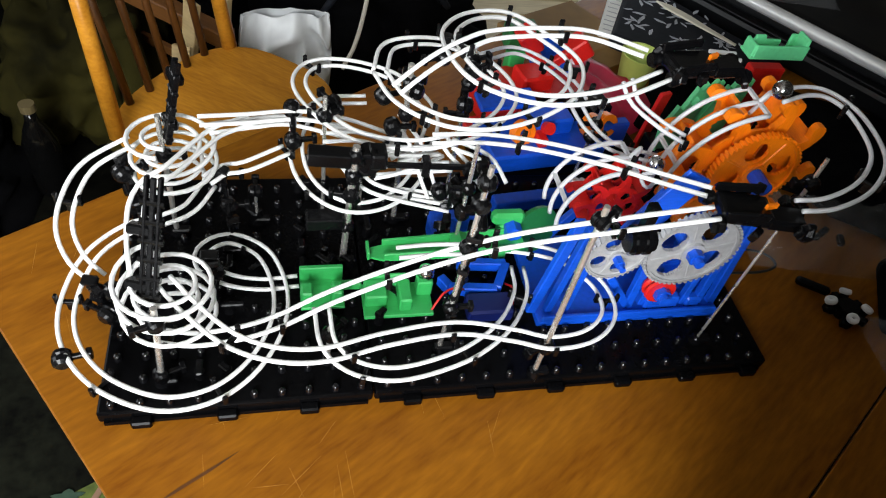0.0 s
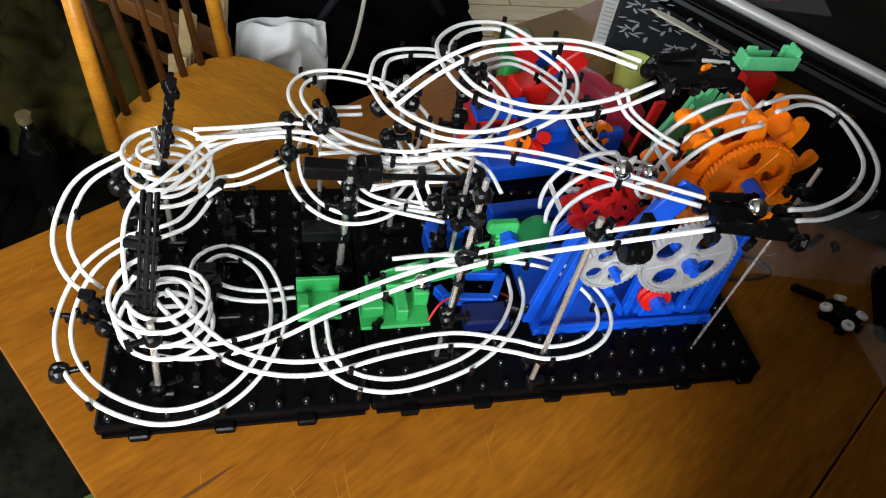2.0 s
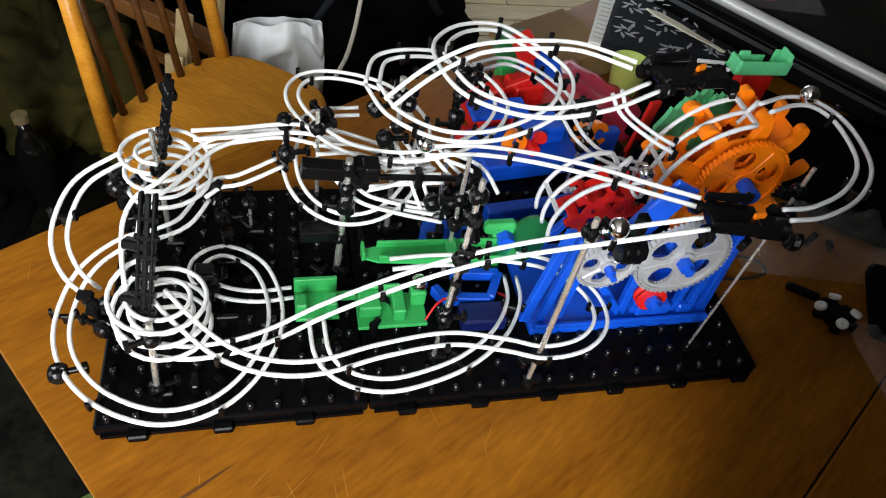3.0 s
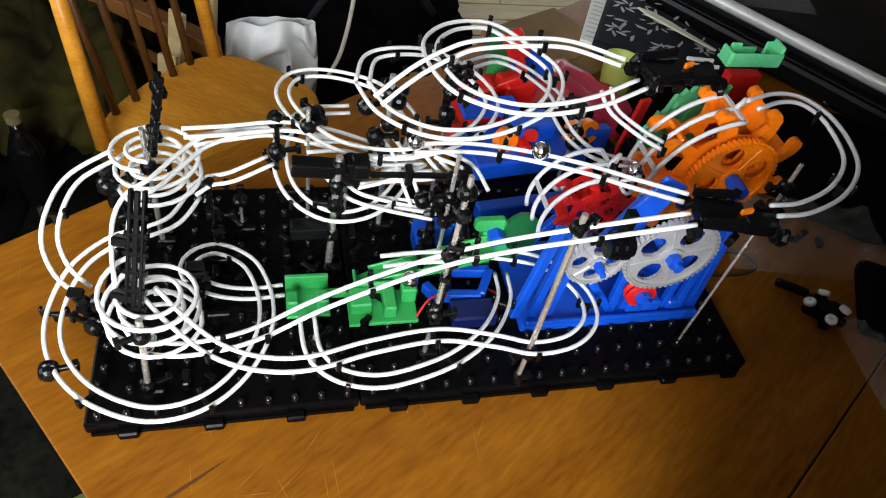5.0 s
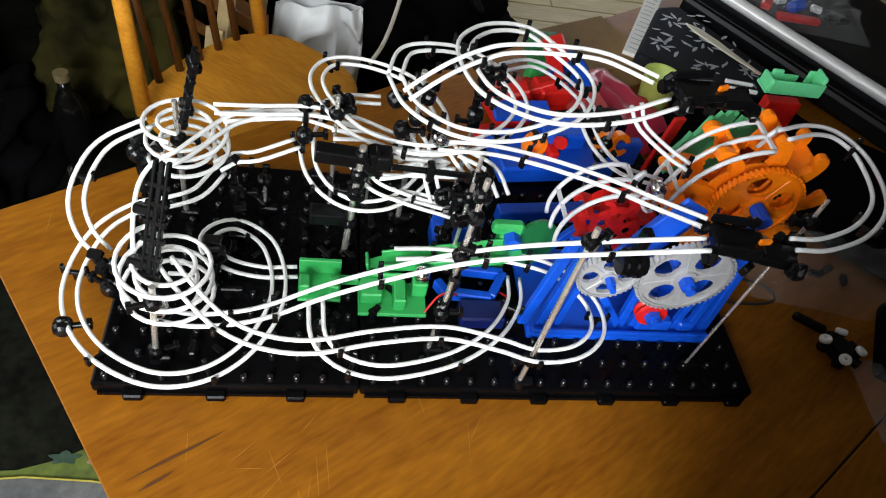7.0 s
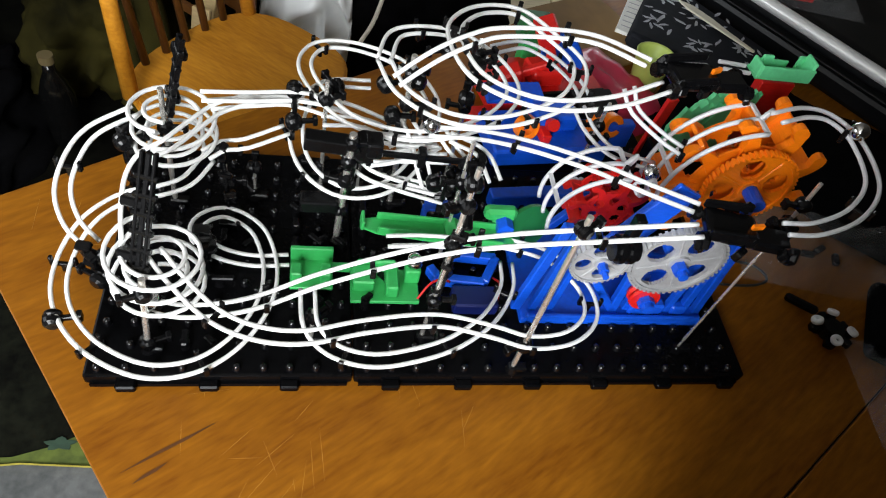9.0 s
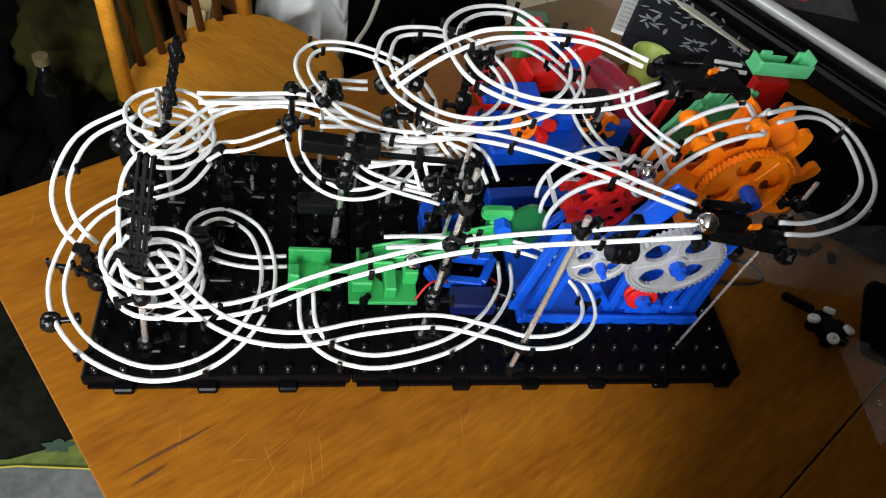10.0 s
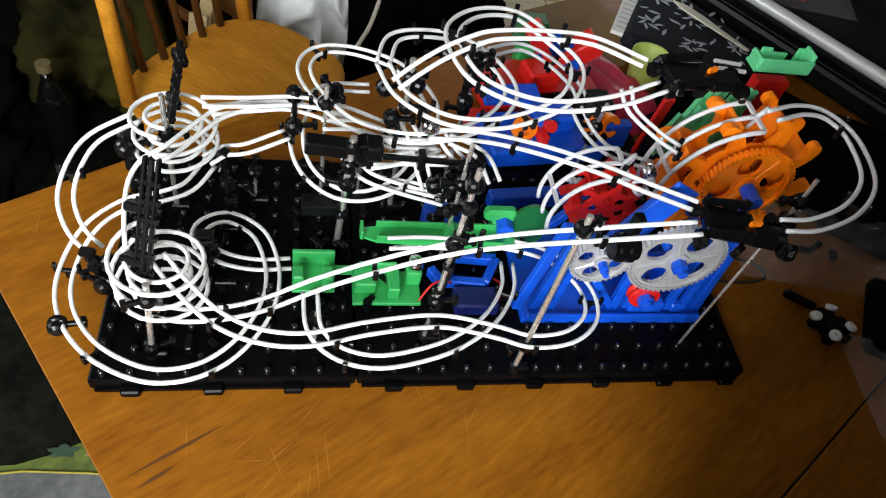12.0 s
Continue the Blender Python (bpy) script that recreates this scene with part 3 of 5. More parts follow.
clip_stack((0.285, 0.205, 0.120), (0.290, 0.205, 0.200), 6, 6, "stack of black clips on the thick steel rod")
clip_stack((0.388, 0.062, 0.10), (0.394, 0.064, 0.27), 8, 7, "black clips spaced along a steel rod")
r = random.Random(21)
for k in range(34):
    x, y = 0.012 + STUD * r.randint(4, 10), 0.016 + STUD * r.randint(6, 11)
    if k > 24:
        x, y = 0.012 + STUD * r.randint(2, 15), 0.016 + STUD * r.randint(1, 4)
    root = thing("spare_joint", "small black plastic joint plugged on a stud", "joint", group="loose joints", at=pose(x, y, 0.0195, 0, 0, r.choice((0, 45, 90, 135))))
    h = r.uniform(0.010, 0.020)
    part("plug", cyl(B(), 0.007, h, pose(0, 0, h / 2), 10, 0.006), BLACK, root)
    part("arm", box(B(), (r.uniform(0.014, 0.028), 0.008, 0.007), pose(0.004, 0, h), 0.0015), BLACK, root)


# ---- junction blocks ----
def junction(at, turn, label, seed):
    root = thing("track_junction", label, "junction", at=Matrix.Translation(at) @ pose(0, 0, 0, 0, 0, turn))
    part("body", box(B(), (0.058, 0.040, 0.016), Matrix(), 0.005, 2), BLACK, root)
    part("chute", box(B(), (0.042, 0.030, 0.014), pose(0.046, -0.004, -0.003), 0.003), BLACK, root)
    part("guide", bar(B(), (-0.030, 0.020, 0.010), (0.024, 0.022, 0.014), 0.005, 0.011, 0.0015), BLACK, root)
    part("guide", bar(B(), (-0.028, -0.022, 0.008), (0.020, -0.020, 0.010), 0.005, 0.010, 0.0015), BLACK, root)
    for x, y, z in ((0.068, -0.018, -0.008), (0.066, 0.012, -0.006), (-0.034, 0.020, -0.006), (-0.032, -0.022, -0.004)):
        cap = part("end_cap", cyl(B(), 0.008, 0.012, pose(x, y, z, 0, 90, 0), 14), BLACK, root)
        part("collar", lathe(B(), [(0.0082, -0.002), (0.0096, -0.002), (0.0096, 0.002), (0.0082, 0.002), (0.0082, -0.002)], pose(x, y, z, 0, 90, 0), 14), BLACK, cap)
    r = random.Random(seed)
    for k in range(9):
        part("clip", box(B(), (r.uniform(0.008, 0.018), 0.008, 0.012), pose(r.uniform(-0.04, 0.07), r.choice((-0.026, 0.026)), r.uniform(-0.016, 0.012), r.uniform(-30, 30), r.uniform(-30, 30), r.uniform(0, 90)), 0.0015), BLACK, root)
    part("flap", box(B(), (0.014, 0.004, 0.006), pose(0.026, -0.002, 0.011, 0, 0, 20)), ORANGE, root, "small orange flap")
    return root


junction((0.682, 0.056, 0.260), -12, "black plastic track junction over the blue frame", 3)
junction((0.668, 0.232, 0.322), 5, "far black plastic junction feeding the ring chain", 8)
outrigger = thing("side_outrigger", "black plastic arm from the junction to a short rod", "arm")
part("arm", bar(B(), (0.735, 0.066, 0.252), (0.803, 0.106, 0.222), 0.008, 0.010, 0.0015), BLACK, outrigger)
part("tip", box(B(), (0.018, 0.014, 0.016), pose(0.803, 0.106, 0.218), 0.002), BLACK, outrigger)


# ---- gear machine ----
def gear(name, at, R, teeth, mat, label, thick=0.010, cap=BLUE, spoke=True):
    root = thing(name, label, "gear wheel", group="turning gears", at=Matrix.Translation(at))
    n = teeth * 2
    hole_r, hole_at = 0.27 * R, 0.56 * R

    def web(r, a):
        return min((r * math.cos(a) - hole_at * math.cos(h)) ** 2 + (r * math.sin(a) - hole_at * math.sin(h)) ** 2 for h in [math.pi / 4 + k * math.pi / 2 for k in range(4)]) > hole_r ** 2
    radii = [R * 0.06, R * 0.16, R * 0.24] + [R * (0.26 + 0.022 * k) for k in range(26)] + [R * 0.9]
    part("web", cells(B(), 144, radii, web, thick * 0.5), mat, root)
    rim = cells(B(), n, [R * 0.88, R * 0.95], lambda r, a: True, thick)
    for i in range(teeth):
        a = 360 * i / teeth
        box(rim, (R * 0.075, thick, math.pi * R / teeth * 0.95), pose(0, 0, 0, 0, -a, 0) @ pose(R * 0.965, 0, 0))
    part("toothed_rim", rim, mat, root)
    if spoke:
        for k in range(4):
            part("spoke", box(B(), (R * 0.74, thick * 0.72, R * 0.055), pose(0, 0, 0, 0, 90 * k, 0) @ pose(R * 0.48, 0, 0), 0.001), mat, root)
    cap_bm = cyl(B(), R * 0.16, thick * 2.2, pose(0, -thick * 0.6, 0, 90, 0, 0), 6)
    cyl(cap_bm, R * 0.10, thick * 3.4, pose(0, -thick * 0.8, 0, 90, 0, 0), 12)
    hub = part("hub", cyl(B(), R * 0.24, thick * 1.3, pose(0, 0, 0, 90, 0, 0), 24), mat, root)
    part("axle_cap", cap_bm, cap, hub, "blue hexagonal axle cap")
    return root


def lift_wheel(name, at, R, fingers, mat, label, depth):
    """Two discs with curved scoops round them."""
    root = thing(name, label, "lift wheel", group="turning lift wheels", at=Matrix.Translation(at))

    def web(r, a):
        return min((r * math.cos(a) - 0.36 * R * math.cos(h)) ** 2 + (r * math.sin(a) - 0.36 * R * math.sin(h)) ** 2 for h in [k * math.pi / 3 for k in range(6)]) > (0.13 * R) ** 2
    radii = [R * k for k in (0.05, 0.15, 0.22, 0.26, 0.30, 0.34, 0.38, 0.42, 0.46, 0.5, 0.56, 0.62)]
    for y in (-depth / 2, depth / 2):
        part("disc", cells(B(), 72, radii, web, 0.004, y), mat, root)
    part("drum", cyl(B(), R * 0.2, depth, pose(0, 0, 0, 90, 0, 0), 24), mat, root)
    for k in range(fingers):
        a = 360 * k / fingers
        pts = [(0.48 * R, -0.10 * R), (0.62 * R, -0.15 * R), (0.82 * R, -0.13 * R), (0.96 * R, -0.06 * R), (1.0 * R, 0.03 * R), (0.94 * R, 0.10 * R), (0.86 * R, 0.07 * R), (0.80 * R, -0.02 * R), (0.66 * R, 0.02 * R), (0.52 * R, 0.08 * R)]
        pts = [(q.x, q.y) for q in spline([(px, pz, 0) for px, pz in pts], 0.05 * R)]
        bm = B()
        for y in (-depth / 2, depth / 2):
            outline(bm, pts, depth * 0.22, pose(0, 0, 0, 0, -a, 0) @ pose(0, y, 0, 90, 0, 0))
        box(bm, (0.30 * R, depth, 0.05 * R), pose(0, 0, 0, 0, -a, 0) @ pose(0.74 * R, 0, -0.10 * R, 0, 10, 0), 0.001)
        part("scoop", bm, mat, root)
    return root


silver_big = gear("silver_gear", (0.670, 0.078, 0.170), 0.060, 52, SILVER, "large silver printed gear with four oval holes")
silver_small = gear("silver_gear", (0.5755, 0.080, 0.164), 0.0385, 36, SILVER, "small silver printed gear with four oval holes")
orange_gear = gear("orange_gear", (0.795, 0.186, 0.194), 0.062, 56, ORANGE, "large orange printed gear beside the lift wheel")
orange_wheel = lift_wheel("orange_lift_wheel", (0.795, 0.232, 0.176), 0.114, 9, ORANGE, "orange lift wheel with curved scoops for balls", 0.050)
red_wheel = lift_wheel("red_lift_wheel", (0.622, 0.206, 0.134), 0.056, 8, RED, "red lift wheel with curved scoops for balls", 0.036)
red_worm = thing("red_drive_pulley", "red drive pulley with a blue cap at the frame's foot", "pulley", at=pose(0.664, 0.086, 0.088))
bm = lathe(B(), [(0.004, -0.008), (0.0195, -0.008), (0.021, -0.004), (0.016, 0.0), (0.021, 0.004), (0.0195, 0.008), (0.004, 0.008)], pose(0, 0, 0, 90, 0, 0), 28)
part("pulley", bm, RED, red_worm)
cap = cyl(B(), 0.011, 0.012, pose(0, -0.010, 0, 90, 0, 0), 6)
cyl(cap, 0.008, 0.024, pose(0, -0.012, 0, 90, 0, 0), 14)
part("cap", cap, BLUE, red_worm, "ribbed blue cap")

frame_blue = thing("gear_frame", "blue printed plastic gear frame with slanted struts", "frame")
part("foot_plate", box(B(), (0.262, 0.150, 0.012), pose(0.645, 0.158, 0.026), 0.003, 2), BLUE, frame_blue)
part("front_lip", box(B(), (0.250, 0.006, 0.010), pose(0.645, 0.086, 0.034), 0.0015), BLUE, frame_blue)
part("bearing_block", box(B(), (0.050, 0.016, 0.022), pose(0.690, 0.100, 0.042), 0.003), BLUE, frame_blue)
part("bearing_block", box(B(), (0.022, 0.014, 0.018), pose(0.738, 0.100, 0.040), 0.003), BLUE, frame_blue)


def strut(a, b, w=0.014, t=0.010):
    part("strut", bar(B(), a, b, t, w, 0.0012), BLUE, frame_blue)


FY = 0.102
for (xa, za), (xb, zb), w in (
    ((0.508, 0.032), (0.530, 0.200), 0.013), ((0.532, 0.032), (0.546, 0.186), 0.010), ((0.556, 0.032), (0.562, 0.150), 0.009),
    ((0.645, 0.032), (0.598, 0.098), 0.011), ((0.598, 0.098), (0.576, 0.150), 0.010),
    ((0.645, 0.030), (0.643, 0.124), 0.012), ((0.662, 0.036), (0.664, 0.112), 0.009),
    ((0.724, 0.032), (0.728, 0.150), 0.009), ((0.748, 0.030), (0.744, 0.196), 0.011), ((0.770, 0.028), (0.758, 0.205), 0.012),
    ((0.758, 0.205), (0.724, 0.244), 0.011),
):
    strut((xa, FY, za), (xb, FY, zb), w)
strut((0.606, FY + 0.004, 0.176), (0.652, FY + 0.004, 0.264), 0.036, 0.006)
strut((0.590, FY + 0.010, 0.160), (0.625, FY + 0.010, 0.235), 0.012, 0.006)
for y in (0.215,):
    strut((0.545, y, 0.03), (0.600, y, 0.118), 0.012)
    strut((0.660, y, 0.03), (0.612, y, 0.118), 0.012)
    strut((0.700, y, 0.03), (0.760, y, 0.150), 0.012)
    strut((0.790, y, 0.03), (0.775, y, 0.150), 0.012)
part("side_plate", box(B(), (0.006, 0.100, 0.060), pose(0.764, 0.160, 0.06), 0.001), BLUE, frame_blue)
part("back_wall", box(B(), (0.10, 0.006, 0.040), pose(0.700, 0.170, 0.050), 0.001), BLUE, frame_blue)
part("bearing", cyl(B(), 0.010, 0.036, pose(0.670, 0.098, 0.170, 90, 0, 0), 16), BLUE, frame_blue)
part("bearing", cyl(B(), 0.008, 0.036, pose(0.5755, 0.098, 0.164, 90, 0, 0), 16), BLUE, frame_blue)
part("bearing", cyl(B(), 0.010, 0.030, pose(0.795, 0.166, 0.194, 90, 0, 0), 16), BLUE, frame_blue)
part("side_arm", bar(B(), (0.770, 0.150, 0.06), (0.795, 0.160, 0.194), 0.010, 0.016, 0.001), BLUE, frame_blue)


def cage(cx, cz, R, ys, a0, a1, label, thin=0.0031):
    """Round guide rails bent round a lift wheel, tied by flat bars."""
    root = thing("wheel_guide", label, "guide rail", group="wheel guides")
    lines = []
    for y in ys:
        n = 22
        pts = [Vector((cx + R * math.cos(radians(a0 + (a1 - a0) * i / n)), y, cz + R * math.sin(radians(a0 + (a1 - a0) * i / n)))) for i in range(n + 1)]
        lines.append(pts)
        part("guide", tube(B(), pts, thin), RAIL_GREY_SHADED, root, smooth=True)
    for k in (7, 22):
        bm = B()
        for a, b in zip(lines, lines[1:]):
            bar(bm, a[k], b[k], 0.005, 0.004)
        part("tie", bm, RAIL_GREY_SHADED, root)
    top = lines[1][-1]
    hook = [top, top + Vector((0.006, 0, 0.010)), top + Vector((0.014, 0.006, 0.010)), top + Vector((0.016, 0.012, -0.006)), top + Vector((0.010, 0.016, -0.030))]
    part("hook", tube(B(), spline(hook, 0.004), thin), RAIL_GREY_SHADED, root, smooth=True)
    return root


cage(0.795, 0.165, 0.113, (0.194, 0.222, 0.250), 192, 98, "grey-white bent guide rails round the orange wheel")
cage(0.618, 0.128, 0.076, (0.176, 0.204, 0.232), 195, 85, "grey-white bent guide rails round the red wheel")
loop = thing("guide_loop", "small grey-white wire loop at the wheel's foot", "guide rail")
part("loop", tube(B(), [Vector((0.640 + 0.013 * math.cos(a * 0.4), 0.165 + 0.004 * math.sin(a), 0.205 + 0.013 * math.sin(a * 0.4))) for a in range(15)], 0.0025), RAIL_GREY_SHADED, loop, smooth=True)

# flywheel of dark clips over the small gear
dark = thing("worm_block", "black ribbed plastic worm block over the gears", "worm gear")
bm = B()
for i in range(5):
    cyl(bm, 0.017 if i % 2 else 0.014, 0.006, pose(0.568 + 0.006 * i, 0.060, 0.212, 0, 90, 0), 16)
part("worm", bm, BLACK, dark)
part("bracket", box(B(), (0.012, 0.014, 0.05), pose(0.582, 0.064, 0.236), 0.002), BLACK, dark)

# ---- green tipping arm and its tray ----
leaf = thing("green_tipping_arm", "green leaf-shaped tipping arm with a shallow channel", "lever", at=pose(0.486, 0.176, 0.082))
pts = [(0.02, -0.010), (-0.02, -0.017), (-0.10, -0.016), (-0.165, -0.013), (-0.186, -0.005), (-0.186, 0.007), (-0.160, 0.013), (-0.10, 0.016), (-0.02, 0.017), (0.02, 0.010)]
part("blade", outline(B(), pts, 0.004), GREEN, leaf)
part("lip", bar(B(), (0.0, 0.0155, 0.006), (-0.165, 0.012, 0.006), 0.004, 0.011, 0.001), GREEN, leaf)
part("lip", bar(B(), (0.0, -0.0155, 0.006), (-0.165, -0.012, 0.006), 0.004, 0.011, 0.001), GREEN, leaf)
part("end_wall", box(B(), (0.004, 0.022, 0.014), pose(-0.184, 0, 0.007), 0.001), GREEN, leaf)
part("hump", cyl(B(), 0.014, 0.028, pose(-0.065, 0, 0.002, 90, 0, 0), 6), GREEN, leaf)
bracket = thing("green_bracket", "green bracket with a blue axle cap", "bracket")
part("post", box(B(), (0.020, 0.020, 0.075), pose(0.487, 0.203, 0.058), 0.003), GREEN, bracket)
part("head", box(B(), (0.044, 0.018, 0.020), pose(0.487, 0.203, 0.104), 0.005), GREEN, bracket)
part("axle_cap", cyl(B(), 0.012, 0.02, pose(0.492, 0.188, 0.094, 90, 0, 0), 6), BLUE, bracket, "blue hexagonal cap")
part("disc", cyl(B(), 0.036, 0.006, pose(0.532, 0.205, 0.075, 78, 0, 20), 40), DARK_GREEN, bracket, "dark green round disc")
tray = thing("green_tray", "green printed tray with raised walls and notches", "tray")
part("plate", box(B(), (0.088, 0.052, 0.006), pose(0.337, 0.130, 0.032), 0.001), GREEN, tray)
for x, y, w, d, h in ((0.309, 0.134, 0.028, 0.030, 0.020), (0.345, 0.128, 0.016, 0.036, 0.022), (0.372, 0.142, 0.020, 0.018, 0.026), (0.326, 0.152, 0.050, 0.006, 0.024)):
    part("wall", box(B(), (w, d, h), pose(x, y, 0.034 + h / 2), 0.002), GREEN, tray)
catch = thing("green_catch_plate", "green printed catch plate with two forks", "tray")
part("plate", box(B(), (0.054, 0.006, 0.030), pose(0.244, 0.170, 0.042), 0.001), GREEN, catch)
part("floor_plate", box(B(), (0.054, 0.048, 0.005), pose(0.244, 0.147, 0.0315), 0.001), GREEN, catch)
for x in (0.225, 0.262):
    part("fork", box(B(), (0.014, 0.020, 0.022), pose(x, 0.138, 0.044), 0.002), GREEN, catch)
beam = thing("tray_link", "green printed link between two trays", "link")
part("link", box(B(), (0.026, 0.010, 0.012), pose(0.282, 0.160, 0.030), 0.002), GREEN, beam)

blue_ring = thing("blue_guide_frame", "blue printed open frame on the base plate", "frame")
for a, b in (((0.408, 0.142, 0.034), (0.470, 0.136, 0.034)), ((0.470, 0.136, 0.034), (0.492, 0.178, 0.034)), ((0.492, 0.178, 0.034), (0.425, 0.184, 0.034)), ((0.408, 0.142, 0.034), (0.398, 0.160, 0.034))):
    part("side", bar(B(), a, b, 0.012, 0.016, 0.0015), BLUE, blue_ring)
motor = thing("blue_motor_box", "dark blue plastic motor box on the base plate", "motor")
part("case", box(B(), (0.060, 0.034, 0.022), pose(0.455, 0.112, 0.031), 0.003), material("navy_plastic", (0.006, 0.012, 0.10), 0.35), motor)
for pts, label in (([(0.376, 0.108, 0.03), (0.392, 0.118, 0.055), (0.404, 0.112, 0.075), (0.415, 0.112, 0.07)], "thin red wire looped on a rod"), ([(0.486, 0.108, 0.03), (0.489, 0.128, 0.045), (0.486, 0.150, 0.03)], "thin red wire beside the motor")):
    w = thing("red_wire", label, "wire")
    part("strand", tube(B(), spline(pts, 0.004), 0.0016), WIRE_RED, w, smooth=True)
slide = thing("blue_slide", "blue printed slide plate at the track's end", "slide")
part("plate", box(B(), (0.070, 0.018, 0.006), pose(0.430, 0.246, 0.064, 0, -4, 0), 0.001), BLUE, slide)
part("cheek", box(B(), (0.008, 0.045, 0.030), pose(0.396, 0.226, 0.050), 0.001), BLUE, slide)
part("foot", box(B(), (0.020, 0.020, 0.042), pose(0.440, 0.247, 0.041), 0.002), BLUE, slide)
rail_bar = thing("blue_floor_bar", "long blue printed bar behind the green disc", "bar")
part("bar", bar(B(), (0.500, 0.292, 0.034), (0.660, 0.312, 0.034), 0.022, 0.028, 0.002), BLUE, rail_bar)

# ---- second machine behind the base ----
mach = thing("crank_machine", "blue printed crank machine on a black base", "machine", at=pose(0.62, 0.44, 0, 0, 0, 8))
part("sole", box(B(), (0.30, 0.13, 0.016), pose(0.03, 0, 0.008), 0.003), BASE, mach)
part("body", box(B(), (0.20, 0.10, 0.034), pose(-0.01, 0.0, 0.034), 0.004), BLUE, mach)
part("ridge", box(B(), (0.075, 0.05, 0.030), pose(0.005, 0.015, 0.066), 0.004), BLUE, mach)
part("wing", box(B(), (0.10, 0.040, 0.010), pose(-0.055, 0.055, 0.080, 8, 0, 0), 0.002), BLUE, mach)
part("panel", box(B(), (0.060, 0.020, 0.050), pose(0.115, -0.010, 0.045), 0.003), BLUE, mach)
for x in (-0.05, 0.075, 0.10):
    part("bush", lathe(B(), [(0.010, -0.008), (0.020, -0.008), (0.020, 0.008), (0.010, 0.008), (0.010, -0.008)], pose(x, -0.012, 0.066, 75, 0, 10), 20), ORANGE, mach, "orange ring bush")
part("knob", cyl(B(), 0.010, 0.014, pose(-0.012, -0.022, 0.078, 60, 0, 0), 14), RED, mach, "red knob")
part("rib", box(B(), (0.016, 0.09, 0.022), pose(-0.02, 0.01, 0.055), 0.002), RED, mach)
part("side_block", box(B(), (0.08, 0.05, 0.03), pose(0.09, 0.045, 0.06), 0.003), BLACK, mach, "black block")

red_bed = thing("red_machine_bed", "red printed bed with blocks behind the blue machine", "machine", at=pose(0.60, 0.565, 0, 0, 0, 12))
part("bed", box(B(), (0.21, 0.12, 0.05), pose(0.035, 0.005, 0.025), 0.004), RED, red_bed)
part("block", box(B(), (0.06, 0.05, 0.03), pose(0.03, 0.0, 0.065), 0.004), RED, red_bed)
part("cheek", box(B(), (0.06, 0.05, 0.026), pose(-0.085, -0.055, 0.013), 0.003), RED, red_bed)
part("black_rail", box(B(), (0.19, 0.008, 0.010), pose(0.035, -0.050, 0.055), 0.001), BLACK, red_bed)
green_cup = thing("green_hopper", "green printed hopper above the red bed", "hopper", at=pose(0.615, 0.640, 0))
part("hopper", box(B(), (0.055, 0.04, 0.045), pose(0, 0, 0.105), 0.004), DARK_GREEN, green_cup)
part("stem", box(B(), (0.03, 0.03, 0.085), pose(0, 0, 0.0425), 0.003), GREEN, green_cup)
blue_dish = thing("blue_dish", "blue ribbed plastic dish tilted beside the hopper", "dish", at=pose(0.668, 0.625, 0.0))
bm = lathe(B(), [(0.004, 0.0), (0.030, 0.002), (0.046, 0.016), (0.048, 0.018), (0.044, 0.018), (0.028, 0.006), (0.004, 0.004)], pose(0, 0, 0.055, 30, 20, 0), 28)
part("dish", bm, BLUE, blue_dish, smooth=True)
part("foot", cyl(B(), 0.02, 0.055, pose(0, 0, 0.0275), 16), BLUE, blue_dish)
pink = thing("crimson_packet", "crumpled crimson translucent packet on the table", "packet", at=pose(0.755, 0.600, 0, 0, 0, 30))
bm = B()
bmesh.ops.create_grid(bm, x_segments=14, y_segments=10, size=0.5)
for v in bm.verts:
    e = max(0.0, 1 - max(abs(v.co.x), abs(v.co.y)) * 2)
    v.co = Vector((v.co.x * 0.22, v.co.y * 0.24, 0.003 + min(1, e * 3) * (0.03 + 0.018 * noise.noise(v.co * 7))))
part("packet", bm, PINK, pink, smooth=True)

crank = thing("red_crank_arm", "red printed crank arm with a square cup", "crank", at=pose(0.640, 0.565, 0.085))
bm = box(B(), (0.036, 0.040, 0.036), pose(0, 0, 0.070), 0.003)
part("cup", bm, RED, crank)
part("arm", box(B(), (0.016, 0.014, 0.075), pose(0, 0, 0.036), 0.002), RED, crank)
part("counterweight", box(B(), (0.045, 0.036, 0.030), pose(-0.075, -0.01, 0.01), 0.004), RED, crank)
part("cross_bar", box(B(), (0.075, 0.014, 0.014), pose(-0.04, -0.005, 0.006), 0.002), RED, crank)

lime = thing("lime_cup", "lime green plastic cup behind the junction", "cup", at=pose(0.862, 0.642, 0) @ Matrix.Scale(0.74, 4))
bm = lathe(B(), [(0.0, 0.002), (0.034, 0.0), (0.036, 0.004), (0.050, 0.098), (0.052, 0.100), (0.0495, 0.101), (0.046, 0.095), (0.033, 0.006), (0.0, 0.006)], Matrix(), 36)
part("cup", bm, LIME, lime, smooth=True)

# ---- stair lift: green combs, red post, green seat ----
comb = thing("green_stair_comb", "mint green stepped comb plates sliding past each other", "stair lift")
moving_comb = thing("green_sliding_comb", "mint green sliding comb plate of the stair lift", "stair lift")


